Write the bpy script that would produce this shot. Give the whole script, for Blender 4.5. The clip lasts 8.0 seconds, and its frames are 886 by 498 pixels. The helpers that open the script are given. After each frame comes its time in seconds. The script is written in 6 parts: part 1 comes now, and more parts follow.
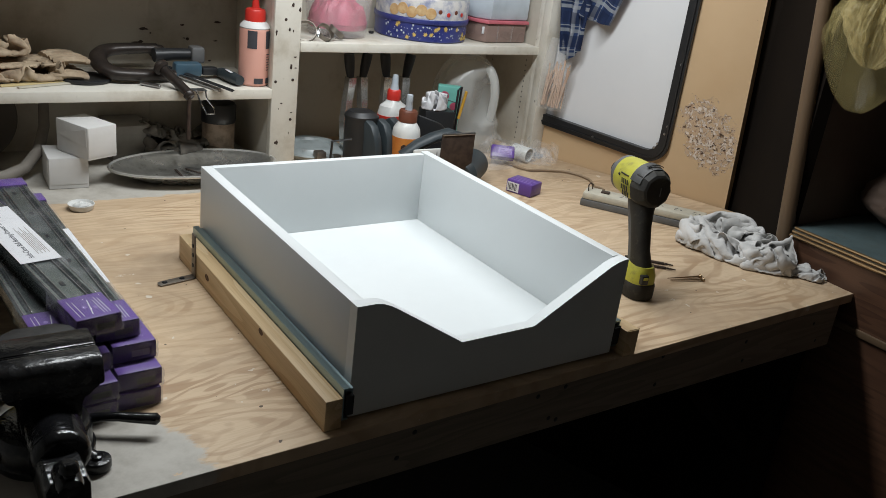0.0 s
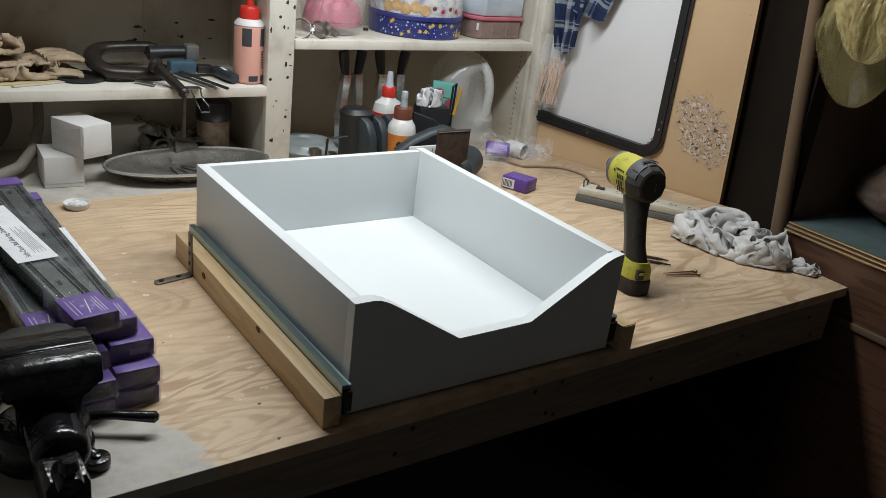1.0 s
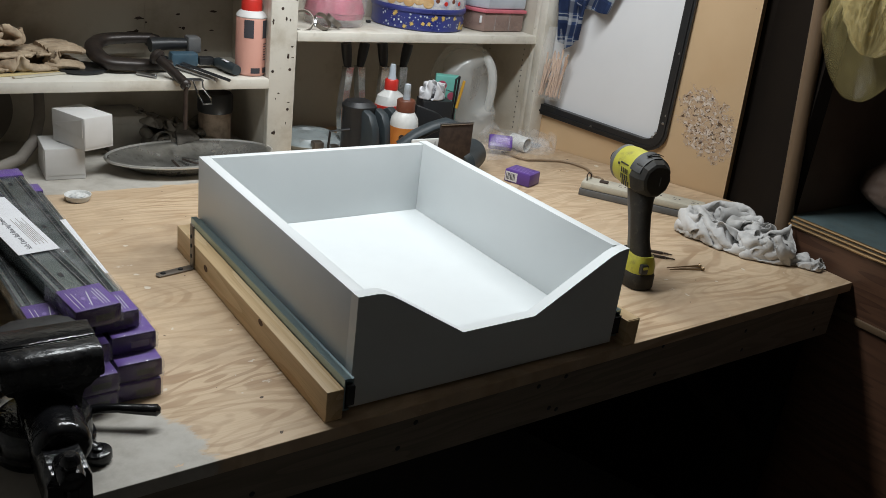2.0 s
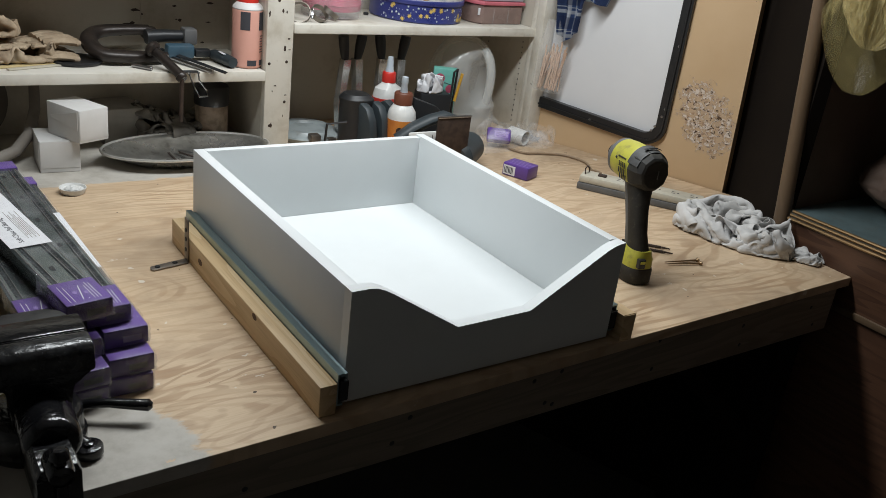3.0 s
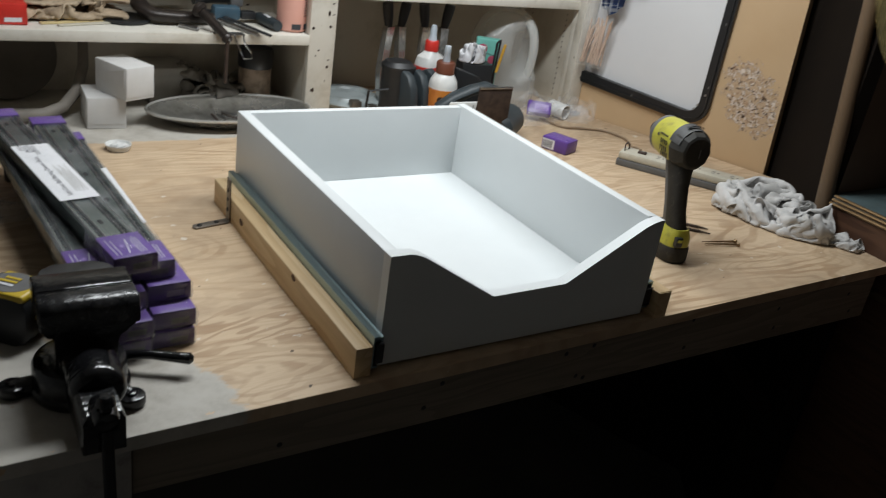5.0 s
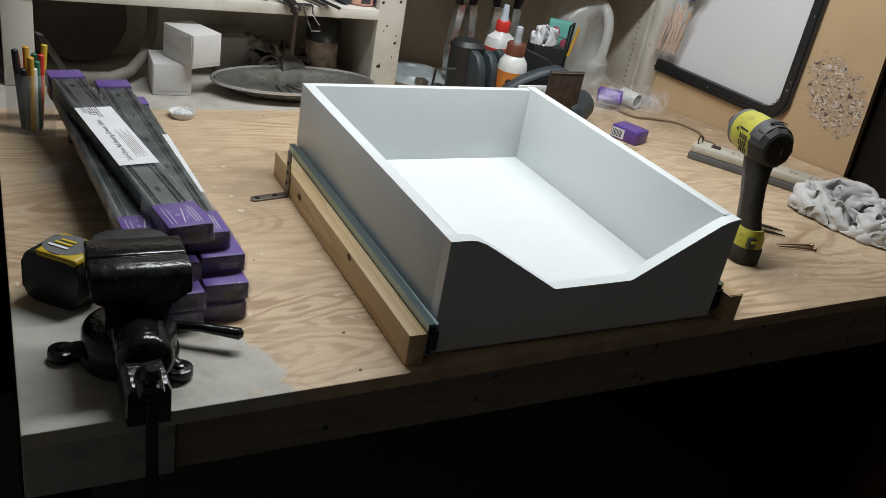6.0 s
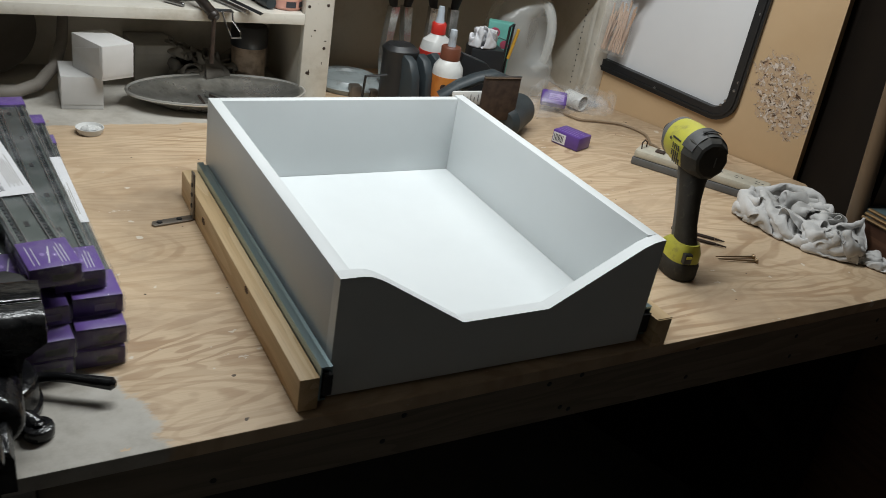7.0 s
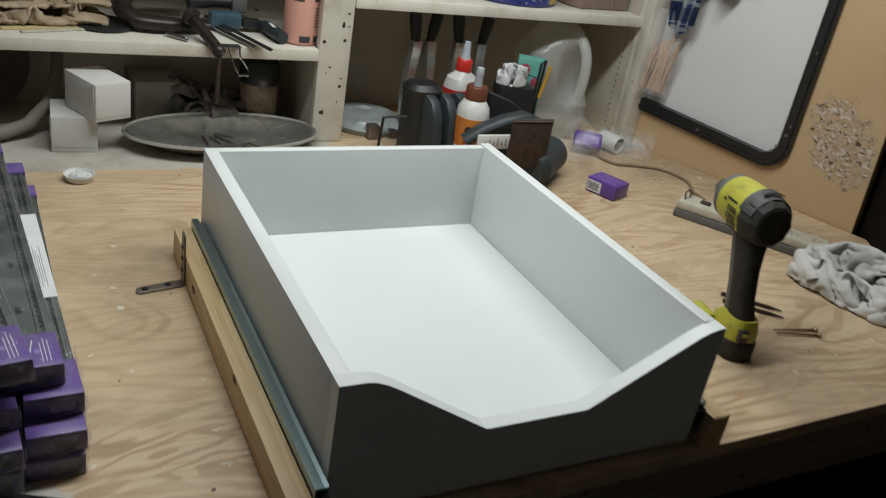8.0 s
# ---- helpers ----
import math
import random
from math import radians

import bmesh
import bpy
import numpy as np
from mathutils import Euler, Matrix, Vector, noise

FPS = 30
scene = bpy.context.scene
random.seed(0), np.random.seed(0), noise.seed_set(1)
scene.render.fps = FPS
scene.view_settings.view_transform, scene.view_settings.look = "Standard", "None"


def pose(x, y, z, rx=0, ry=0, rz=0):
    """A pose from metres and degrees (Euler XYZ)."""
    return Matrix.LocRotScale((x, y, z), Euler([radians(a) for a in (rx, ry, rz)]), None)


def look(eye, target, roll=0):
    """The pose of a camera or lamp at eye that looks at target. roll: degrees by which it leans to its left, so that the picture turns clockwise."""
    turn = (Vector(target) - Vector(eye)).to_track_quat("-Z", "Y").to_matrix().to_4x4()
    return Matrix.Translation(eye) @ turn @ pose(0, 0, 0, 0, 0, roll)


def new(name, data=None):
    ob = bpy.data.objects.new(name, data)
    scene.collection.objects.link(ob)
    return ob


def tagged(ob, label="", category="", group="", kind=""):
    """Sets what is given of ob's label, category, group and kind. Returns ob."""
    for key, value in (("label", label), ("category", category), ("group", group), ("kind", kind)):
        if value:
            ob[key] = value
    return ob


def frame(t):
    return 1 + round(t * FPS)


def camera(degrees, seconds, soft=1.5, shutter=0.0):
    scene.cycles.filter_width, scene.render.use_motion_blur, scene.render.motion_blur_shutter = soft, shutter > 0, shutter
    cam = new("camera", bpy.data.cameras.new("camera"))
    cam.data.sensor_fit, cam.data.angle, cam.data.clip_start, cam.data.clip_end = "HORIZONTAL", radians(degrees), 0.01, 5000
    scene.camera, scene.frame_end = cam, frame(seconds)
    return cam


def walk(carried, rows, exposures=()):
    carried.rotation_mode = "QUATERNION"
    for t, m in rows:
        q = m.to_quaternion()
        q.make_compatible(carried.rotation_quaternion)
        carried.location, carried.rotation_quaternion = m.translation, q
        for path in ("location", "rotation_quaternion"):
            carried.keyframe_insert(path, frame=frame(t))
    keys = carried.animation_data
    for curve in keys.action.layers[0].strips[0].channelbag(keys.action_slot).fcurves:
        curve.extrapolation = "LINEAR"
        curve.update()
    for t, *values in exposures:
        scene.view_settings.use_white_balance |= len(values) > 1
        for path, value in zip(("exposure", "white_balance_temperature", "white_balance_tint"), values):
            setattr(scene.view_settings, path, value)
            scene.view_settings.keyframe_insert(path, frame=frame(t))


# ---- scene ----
cam = camera(54.8, 8.0, 0.5, 0.32)
PATH = [
    (0, (-0.464, -0.793, 1.511), (0.63, 0.709, 0.769), 7.3),
    (0.5, (-0.466, -0.791, 1.506), (0.634, 0.702, 0.756), 7.2),
    (1, (-0.468, -0.794, 1.512), (0.635, 0.698, 0.764), 7.1),
    (1.5, (-0.471, -0.788, 1.508), (0.631, 0.703, 0.757), 7.2),
    (3, (-0.456, -0.784, 1.507), (0.64, 0.698, 0.731), 7.4),
    (3.5, (-0.462, -0.781, 1.507), (0.634, 0.705, 0.738), 7.6),
    (4, (-0.462, -0.782, 1.508), (0.63, 0.708, 0.74), 7.6),
    (4.5, (-0.461, -0.784, 1.506), (0.623, 0.702, 0.72), 7.9),
    (4.8, (-0.462, -0.783, 1.507), (0.596, 0.704, 0.689), 8.4),
    (5, (-0.47, -0.787, 1.505), (0.558, 0.706, 0.661), 9.0),
    (5.2, (-0.459, -0.794, 1.51), (0.491, 0.72, 0.614), 8.8),
    (6.3, (-0.451, -0.71, 1.483), (0.462, 0.824, 0.581), 10.8),
    (6.5, (-0.415, -0.689, 1.498), (0.5, 0.837, 0.584), 10.1),
    (6.7, (-0.378, -0.692, 1.486), (0.561, 0.828, 0.588), 9.7),
    (7, (-0.329, -0.71, 1.511), (0.62, 0.797, 0.601), 10.2),
    (7.5, (-0.282, -0.67, 1.509), (0.663, 0.837, 0.594), 10.1),
    (8, (-0.248, -0.56, 1.505), (0.656, 0.993, 0.626), 10.2),
]
walk(cam, [(t, look(eye, target, roll)) for t, eye, target, roll in PATH],
     [(0.0, 0.0, 6500, 10), (4.5, 0.0, 6500, 10), (6.3, 0.04, 6500, 10), (7.0, -0.10, 6550, 9), (8.0, -0.34, 6720, 6)])

# ---- light ----
scene.view_settings.exposure = 0.0
world = bpy.data.worlds.new("world")
world.use_nodes = True
world.node_tree.nodes["Background"].inputs[0].default_value = (0.5, 0.6, 0.7, 1)
world.node_tree.nodes["Background"].inputs[1].default_value = 0.02
scene.world = world


def area_lamp(name, at, target, sx, sy, watts, colour):
    data = bpy.data.lights.new(name, "AREA")
    data.shape, data.size, data.size_y, data.energy, data.color = "RECTANGLE", sx, sy, watts, colour
    ob = new(name, data)
    ob.matrix_world = look(at, target)
    return ob


area_lamp("tube_light", (0.32, 0.48, 1.92), (0.32, 0.49, 0.9), 1.15, 0.12, 15.6, (0.93, 0.98, 1.0))

# ---- materials ----


class Nodes:
    """A short way to write node trees."""

    def __init__(self, name):
        self.m = bpy.data.materials.new(name)
        self.m.use_nodes = True
        self.t = self.m.node_tree
        self.b = self.t.nodes["Principled BSDF"]
        self.out = self.t.nodes["Material Output"]

    def node(self, kind, **sets):
        n = self.t.nodes.new(kind)
        for k, v in sets.items():
            if k == "op":
                n.operation = v
            elif k == "blend":
                n.data_type, n.blend_type = "RGBA", v
        return n

    def link(self, a, b):
        self.t.links.new(a, b)

    def value(self, sock, v):
        if isinstance(v, (int, float)):
            sock.default_value = v
        elif isinstance(v, tuple):
            sock.default_value = v if len(v) == 4 or sock.type == "VECTOR" else (*v, 1)
        else:
            self.link(v, sock)

    def math(self, op, a, b=0.0, c=None):
        n = self.node("ShaderNodeMath", op=op)
        self.value(n.inputs[0], a), self.value(n.inputs[1], b)
        if c is not None:
            self.value(n.inputs[2], c)
        return n.outputs[0]

    def coords(self, stretch=(1, 1, 1), offset=(0, 0, 0), rot=(0, 0, 0)):
        tc, mp = self.node("ShaderNodeTexCoord"), self.node("ShaderNodeMapping")
        self.link(tc.outputs["Object"], mp.inputs[0])
        mp.inputs[1].default_value, mp.inputs[2].default_value, mp.inputs[3].default_value = offset, rot, stretch
        return mp.outputs[0]

    def noise(self, co, scale, detail=4, rough=0.55, dist=0.0):
        n = self.node("ShaderNodeTexNoise")
        self.link(co, n.inputs["Vector"])
        n.inputs["Scale"].default_value, n.inputs["Detail"].default_value = scale, detail
        n.inputs["Roughness"].default_value, n.inputs["Distortion"].default_value = rough, dist
        return n.outputs["Fac"]

    def band(self, v, lo, hi):
        """0 below lo, 1 above hi, smooth between."""
        n = self.node("ShaderNodeMapRange")
        n.interpolation_type = "SMOOTHSTEP"
        self.value(n.inputs[0], v)
        n.inputs[1].default_value, n.inputs[2].default_value = lo, hi
        return n.outputs[0]

    def mix(self, f, a, b, blend="MIX"):
        n = self.node("ShaderNodeMix", blend=blend)
        self.value(n.inputs[0], f), self.value(n.inputs[6], a), self.value(n.inputs[7], b)
        return n.outputs[2]

    def bump(self, h, strength, dist=0.002):
        n = self.node("ShaderNodeBump")
        n.inputs["Strength"].default_value, n.inputs["Distance"].default_value = strength, dist
        self.link(h, n.inputs["Height"])
        self.link(n.outputs[0], self.b.inputs["Normal"])

    def done(self, colour, rough=0.5, metal=0.0, **more):
        self.value(self.b.inputs["Base Color"], colour)
        self.value(self.b.inputs["Roughness"], rough)
        self.value(self.b.inputs["Metallic"], metal)
        for k, v in more.items():
            self.value(self.b.inputs[k.replace("_", " ").title().replace("Ior", "IOR")], v)
        return self.m


def surface(name, c, c2=None, rough=0.5, metal=0.0, scale=14, fine=160, bump=0.15, stretch=(1, 1, 1), var=0.12, grime=0.0, **more):
    """A plain painted, moulded or cast surface with cloudy variation, fine grain and optional grime."""
    n = Nodes(name)
    co = n.coords(stretch)
    big, small = n.noise(co, scale, 5), n.noise(co, fine, 3)
    c2 = c2 or tuple(x * (1 - 2 * var) for x in c)
    col = n.mix(n.band(big, 0.35, 0.72), c, c2)
    if grime:
        col = n.mix(n.math("MULTIPLY", n.band(n.noise(co, scale * 2.3, 8, 0.7), 0.52, 0.72), grime), col, (0.10, 0.085, 0.065))
    n.bump(small, bump, 0.0006)
    r = n.math("ADD", n.math("MULTIPLY", big, 0.25), rough - 0.12)
    return n.done(col, r, metal, **more)


def chipped(name, c, chip, amount=0.66, scale=26):
    """Old white paint with dirt and chips that show the brown below."""
    n = Nodes(name)
    co = n.coords()
    dirt = n.noise(co, 7, 6, 0.65)
    col = n.mix(n.band(dirt, 0.42, 0.75), c, tuple(x * y for x, y in zip(c, (0.70, 0.66, 0.60))))
    flakes = n.noise(n.coords((1, 1, 0.7)), scale, 5, 0.6)
    mask = n.band(flakes, amount, amount + 0.015)
    scuff = n.band(n.noise(co, 60, 3), 0.62, 0.75)
    col = n.mix(n.math("MULTIPLY", scuff, 0.25), col, (0.35, 0.31, 0.25))
    col = n.mix(mask, col, chip)
    n.bump(n.math("SUBTRACT", n.math("MULTIPLY", n.noise(co, 45, 4), 0.4), mask), 0.35, 0.001)
    return n.done(col, n.math("ADD", n.math("MULTIPLY", mask, 0.3), 0.42))


def wood(name, light, dark, along=0, bands=18, rough=0.55, fine=0.35):
    """Sawn timber with its grain along one axis."""
    n = Nodes(name)
    st = [9.0, 9.0, 9.0]
    st[along] = 0.9
    co = n.coords(tuple(st))
    rings = n.noise(co, 2.2, 2, 0.4)
    saw = n.math("FRACT", n.math("MULTIPLY", rings, bands))
    line = n.band(saw, 0.25, 0.95)
    fs = [420.0, 420.0, 420.0]
    fs[along] = 14
    fibre = n.noise(n.coords(tuple(fs)), 1.0, 3)
    col = n.mix(n.math("MULTIPLY", line, 0.75), light, dark)
    col = n.mix(n.math("MULTIPLY", n.band(fibre, 0.45, 0.8), fine), col, tuple(x * 0.6 for x in dark))
    n.bump(fibre, 0.2, 0.0006)
    return n.done(col, rough)


def plywood():
    """Bench top: rotary-cut ply with wild grain, scuffed, with white paint at one corner and along the back."""
    n = Nodes("plywood_top")
    co = n.coords((0.85, 2.5, 1.0))
    field = n.noise(co, 2.1, 3.2, 0.48, 1.3)
    wave = n.math("SINE", n.math("MULTIPLY", field, 70.0))
    calm = n.band(n.noise(n.coords((1, 2, 1), (7, 3, 1)), 4.5, 4, 0.55), 0.40, 0.66)
    soft = n.math("MULTIPLY", n.band(wave, -0.25, 0.75), n.math("ADD", n.math("MULTIPLY", calm, 0.72), 0.28))
    field2 = n.noise(n.coords((0.9, 3.2, 1), (3, 5, 0)), 2.4, 1.5, 0.4, 0.3)
    soft2 = n.band(n.math("SINE", n.math("MULTIPLY", field2, 150.0)), 0.1, 1.0)
    early, late = (0.620, 0.466, 0.308), (0.365, 0.232, 0.132)
    col = n.mix(n.math("MULTIPLY", soft, 0.8), early, late)
    col = n.mix(n.math("MULTIPLY", soft2, 0.28), col, (0.37, 0.22, 0.115))
    blotch = n.noise(n.coords((1, 1.6, 1)), 5, 5, 0.6)
    col = n.mix(n.math("MULTIPLY", n.band(blotch, 0.45, 0.75), 0.35), col, (0.66, 0.52, 0.37))
    fibre = n.noise(n.coords((20, 420, 20)), 1.0, 3)
    col = n.mix(n.math("MULTIPLY", n.band(fibre, 0.45, 0.8), 0.3), col, (0.33, 0.20, 0.11))
    grime = n.noise(n.coords(), 3.1, 7, 0.62)
    col = n.mix(n.math("MULTIPLY", n.band(grime, 0.44, 0.68), 0.6), col, (0.29, 0.205, 0.135))
    spots = n.band(n.noise(n.coords(), 42, 2, 0.5), 0.735, 0.755)
    col = n.mix(n.math("MULTIPLY", n.math("MAXIMUM", spots, n.band(n.noise(n.coords((1, 2.2, 1), (4, 1, 0)), 15, 6, 0.72), 0.66, 0.69)), 0.6), col, (0.74, 0.70, 0.62))
    dark = n.band(n.noise(n.coords((1, 1, 1), (9, 2, 4)), 55, 2, 0.5), 0.755, 0.765)
    col = n.mix(dark, col, (0.10, 0.065, 0.04))
    tc = n.node("ShaderNodeTexCoord")
    sep = n.node("ShaderNodeSeparateXYZ")
    n.link(tc.outputs["Object"], sep.inputs[0])
    ragged = n.math("MULTIPLY", n.math("SUBTRACT", n.noise(n.coords((1, 2.0, 1)), 16, 6, 0.7), 0.5), 0.55)
    px = n.math("POWER", n.math("DIVIDE", n.math("ADD", sep.outputs[0], 0.452), 0.272), 2.0)
    py = n.math("POWER", n.math("DIVIDE", n.math("ADD", sep.outputs[1], 0.02), 0.212), 2.0)
    corner = n.band(n.math("ADD", n.math("ADD", px, py), ragged), 1.06, 0.96)
    back = n.band(n.math("ADD", sep.outputs[1], n.math("MULTIPLY", ragged, 0.06)), 0.858, 0.864)
    left_half = n.band(sep.outputs[0], 0.36, 0.33)
    paint = n.math("MAXIMUM", corner, n.math("MULTIPLY", back, left_half))
    white = n.mix(n.band(n.noise(n.coords(), 9, 6, 0.65), 0.42, 0.72), (0.52, 0.49, 0.44), (0.34, 0.31, 0.265))
    worn = n.band(n.noise(n.coords((1, 2, 1)), 24, 5, 0.6), 0.70, 0.72)
    col = n.mix(n.math("MULTIPLY", paint, n.math("SUBTRACT", 1.0, worn)), col, white)
    n.bump(n.math("ADD", n.math("MULTIPLY", fibre, 0.5), n.math("MULTIPLY", paint, 0.6)), 0.25, 0.0008)
    return n.done(col, n.math("ADD", n.math("MULTIPLY", blotch, 0.2), 0.42))


def film_plastic(name, tint, alpha=0.35, rough=0.18, cloud=0.4, crinkle=0.6):
    """Thin wrinkled clear plastic."""
    n = Nodes(name)
    clear, mixer = n.node("ShaderNodeBsdfTransparent"), n.node("ShaderNodeMixShader")
    n.bump(n.noise(n.coords(), 60, 5, 0.6), crinkle, 0.004)
    n.done(tint, rough)
    n.value(mixer.inputs[0], n.math("ADD", n.math("MULTIPLY", n.band(n.noise(n.coords(), 30, 4), 0.4, 0.7), cloud), alpha))
    n.link(clear.outputs[0], mixer.inputs[1]), n.link(n.b.outputs[0], mixer.inputs[2])
    n.link(mixer.outputs[0], n.out.inputs[0])
    return n.m


def cloth_mat(name, c, c2, weave=900, check=None):
    n = Nodes(name)
    co = n.coords()
    col = n.mix(n.band(n.noise(co, 18, 5), 0.4, 0.7), c, c2)
    if check:
        sep = n.node("ShaderNodeSeparateXYZ")
        n.link(co, sep.inputs[0])
        for axis, (a, b) in ((0, check), (2, check)):
            s = n.math("FRACT", n.math("MULTIPLY", sep.outputs[axis], 17.0))
            col = n.mix(n.math("MULTIPLY", n.band(s, 0.5, 0.53), 0.6), col, a)
            col = n.mix(n.math("MULTIPLY", n.math("MAXIMUM", n.math("MULTIPLY", n.band(s, 0.12, 0.15), n.band(s, 0.30, 0.27)), n.math("MULTIPLY", n.band(s, 0.38, 0.40), n.band(s, 0.44, 0.42))), 0.75), col, b)
    wr = n.math("ABSOLUTE", n.math("SUBTRACT", n.noise(co, 38, 3, 0.5, 0.8), 0.5))
    n.bump(n.math("ADD", n.math("MULTIPLY", wr, 1.6), n.math("MULTIPLY", n.noise(co, weave, 2), 0.2)), 0.4, 0.0025)
    return n.done(col, 0.9)


PLY = plywood()
CLOSETIN = surface("closet_board", (0.14, 0.09, 0.062), (0.095, 0.06, 0.042), rough=0.7, scale=5)
KNOT = surface("knot_brown", (0.13, 0.065, 0.032), (0.06, 0.03, 0.016), rough=0.7, scale=200)
CLAMPIRON = surface("dark_brown_iron", (0.035, 0.027, 0.023), (0.022, 0.017, 0.015), rough=0.38, metal=0.3, scale=50, bump=0.5)
PALEDISH = surface("pale_grey_dish", (0.34, 0.38, 0.385), (0.25, 0.28, 0.285), rough=0.35, grime=0.4)
DULLPIPE = surface("dull_pipe", (0.20, 0.18, 0.155), (0.15, 0.13, 0.11), rough=0.7, grime=0.5)
WHITE = surface("white_melamine", (0.70, 0.725, 0.73), (0.67, 0.695, 0.70), rough=0.42, scale=6, bump=0.06)
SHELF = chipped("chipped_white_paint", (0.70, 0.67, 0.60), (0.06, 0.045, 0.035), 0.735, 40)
SHELF_IN = chipped("duller_cream_paint", (0.52, 0.48, 0.41), (0.09, 0.07, 0.05), 0.77, 14)
PINE = wood("pine_rail", (0.68, 0.505, 0.295), (0.56, 0.38, 0.195), 1, 7)
APRON = wood("dark_apron", (0.25, 0.205, 0.155), (0.18, 0.145, 0.11), 0, 9, 0.7)
APRON_WHITE = surface("pale_board", (0.42, 0.40, 0.37), rough=0.7, grime=0.5)
BROWN = wood("brown_cabinet_wood", (0.105, 0.05, 0.028), (0.06, 0.027, 0.016), 1, 8, 0.45)
# near black with little gloss: deep shade put into the base colour
SHADEBLACK = surface("shade_black", (0.009, 0.006, 0.004), rough=0.9, scale=4, specular_ior_level=0.12)
POSTWOOD = surface("light_brown_edge", (0.14, 0.092, 0.055), (0.10, 0.065, 0.038), rough=0.36, scale=5, stretch=(1, 1, 0.2))
GOLD = surface("gold_trim", (0.36, 0.235, 0.12), rough=0.34, metal=0.85, stretch=(1, 0.2, 1))
TEAL = surface("teal_laminate", (0.095, 0.135, 0.14), rough=0.5, grime=0.5)


def tan_panel():
    """Tan wall paint with a patch torn down to pale paper and brown board."""
    n = Nodes("tan_panel")
    co = n.coords()
    col = n.mix(n.band(n.noise(co, 3, 5), 0.35, 0.72), (0.57, 0.40, 0.235), (0.52, 0.35, 0.195))
    col = n.mix(n.band(n.noise(n.coords((1, 1, 1), (2, 0, 5)), 70, 2, 0.5), 0.76, 0.77), col, (0.20, 0.12, 0.07))
    sep = n.node("ShaderNodeSeparateXYZ")
    n.link(co, sep.inputs[0])
    dx = n.math("SUBTRACT", sep.outputs[0], 0.396)
    dz = n.math("ADD", n.math("SUBTRACT", sep.outputs[2], 1.066), n.math("MULTIPLY", dx, 0.35))
    r2 = n.math("ADD", n.math("POWER", n.math("DIVIDE", n.math("ABSOLUTE", dx), 0.072), 2.0), n.math("POWER", n.math("DIVIDE", n.math("ABSOLUTE", dz), 0.078), 2.0))
    ragged = n.math("MULTIPLY", n.math("SUBTRACT", n.noise(co, 40, 7, 0.75), 0.5), 4.6)
    torn = n.band(n.math("ADD", r2, ragged), 1.05, 0.85)
    pale = n.band(n.noise(n.coords((1, 1, 1), (3, 1, 0)), 80, 5, 0.7, 0.8), 0.495, 0.56)
    board = n.band(n.noise(n.coords((1, 1, 1), (0, 4, 2)), 90, 4, 0.6, 0.4), 0.57, 0.61)
    hole = n.band(n.noise(n.coords((1, 1, 1.4), (8, 2, 1)), 95, 4, 0.6, 0.8), 0.59, 0.62)
    col = n.mix(n.math("MULTIPLY", torn, 0.55), col, (0.46, 0.33, 0.23))
    col = n.mix(n.math("MULTIPLY", torn, pale), col, (0.67, 0.565, 0.48))
    col = n.mix(n.math("MULTIPLY", n.math("MULTIPLY", torn, board), 0.8), col, (0.34, 0.21, 0.13))
    col = n.mix(n.math("MULTIPLY", torn, hole), col, (0.085, 0.045, 0.026))
    n.bump(n.math("MULTIPLY", torn, n.math("SUBTRACT", pale, hole)), 0.7, 0.0015)
    return n.done(col, n.math("ADD", n.math("MULTIPLY", torn, 0.3), 0.5))


TAN = tan_panel()
BLIND = surface("frosted_white_pane", (0.70, 0.70, 0.71), (0.66, 0.66, 0.67), rough=0.45, scale=3, bump=0.05)
RUBBER = surface("black_rubber", (0.014, 0.014, 0.015), rough=0.36, bump=0.1)
BLACK = surface("black_plastic", (0.018, 0.019, 0.021), rough=0.42, bump=0.2)
GREYBLACK = surface("dark_slate_plastic", (0.030, 0.040, 0.046), rough=0.5, bump=0.2, grime=0.3)
IRONROUGH = surface("rough_worn_enamel", (0.010, 0.010, 0.011), (0.035, 0.035, 0.036), rough=0.24, fine=70, scale=60, bump=2.6)
IRON = surface("black_enamel_iron", (0.008, 0.008, 0.009), (0.014, 0.014, 0.015), rough=0.14, fine=120, bump=1.7)
IRONFLAT = surface("worn_iron_top", (0.055, 0.055, 0.056), (0.02, 0.02, 0.02), rough=0.5, metal=0.5, scale=40, bump=0.5)
STEEL = surface("steel", (0.42, 0.42, 0.43), rough=0.32, metal=1.0, grime=0.4)
ZINC = surface("zinc_slide", (0.36, 0.47, 0.50), (0.29, 0.39, 0.42), rough=0.3, metal=0.9, stretch=(1, 0.1, 1))
GALV = surface("dull_bracket_metal", (0.25, 0.22, 0.19), rough=0.45, metal=0.8, grime=0.5)
CHROME = surface("chrome", (0.7, 0.7, 0.7), rough=0.12, metal=1.0)
RUST = surface("rusty_steel", (0.075, 0.052, 0.042), (0.045, 0.032, 0.026), rough=0.6, metal=0.5, scale=60, bump=0.5)
SADDLE = surface("grey_rubber", (0.075, 0.075, 0.076), (0.05, 0.05, 0.05), rough=0.6, scale=40, bump=0.4, grime=0.3)
GRIP = surface("dirty_black_rubber", (0.018, 0.0165, 0.014), (0.034, 0.031, 0.025), rough=0.72, scale=40, bump=0.5, grime=0.4)
BRONZE = surface("bronze_screw", (0.30, 0.21, 0.12), (0.20, 0.13, 0.08), rough=0.35, metal=0.8)
LIME = surface("lime_plastic", (0.50, 0.48, 0.06), (0.40, 0.37, 0.055), rough=0.42, grime=0.55)
GREYP = surface("grey_plastic", (0.14, 0.14, 0.14), rough=0.5, grime=0.3)
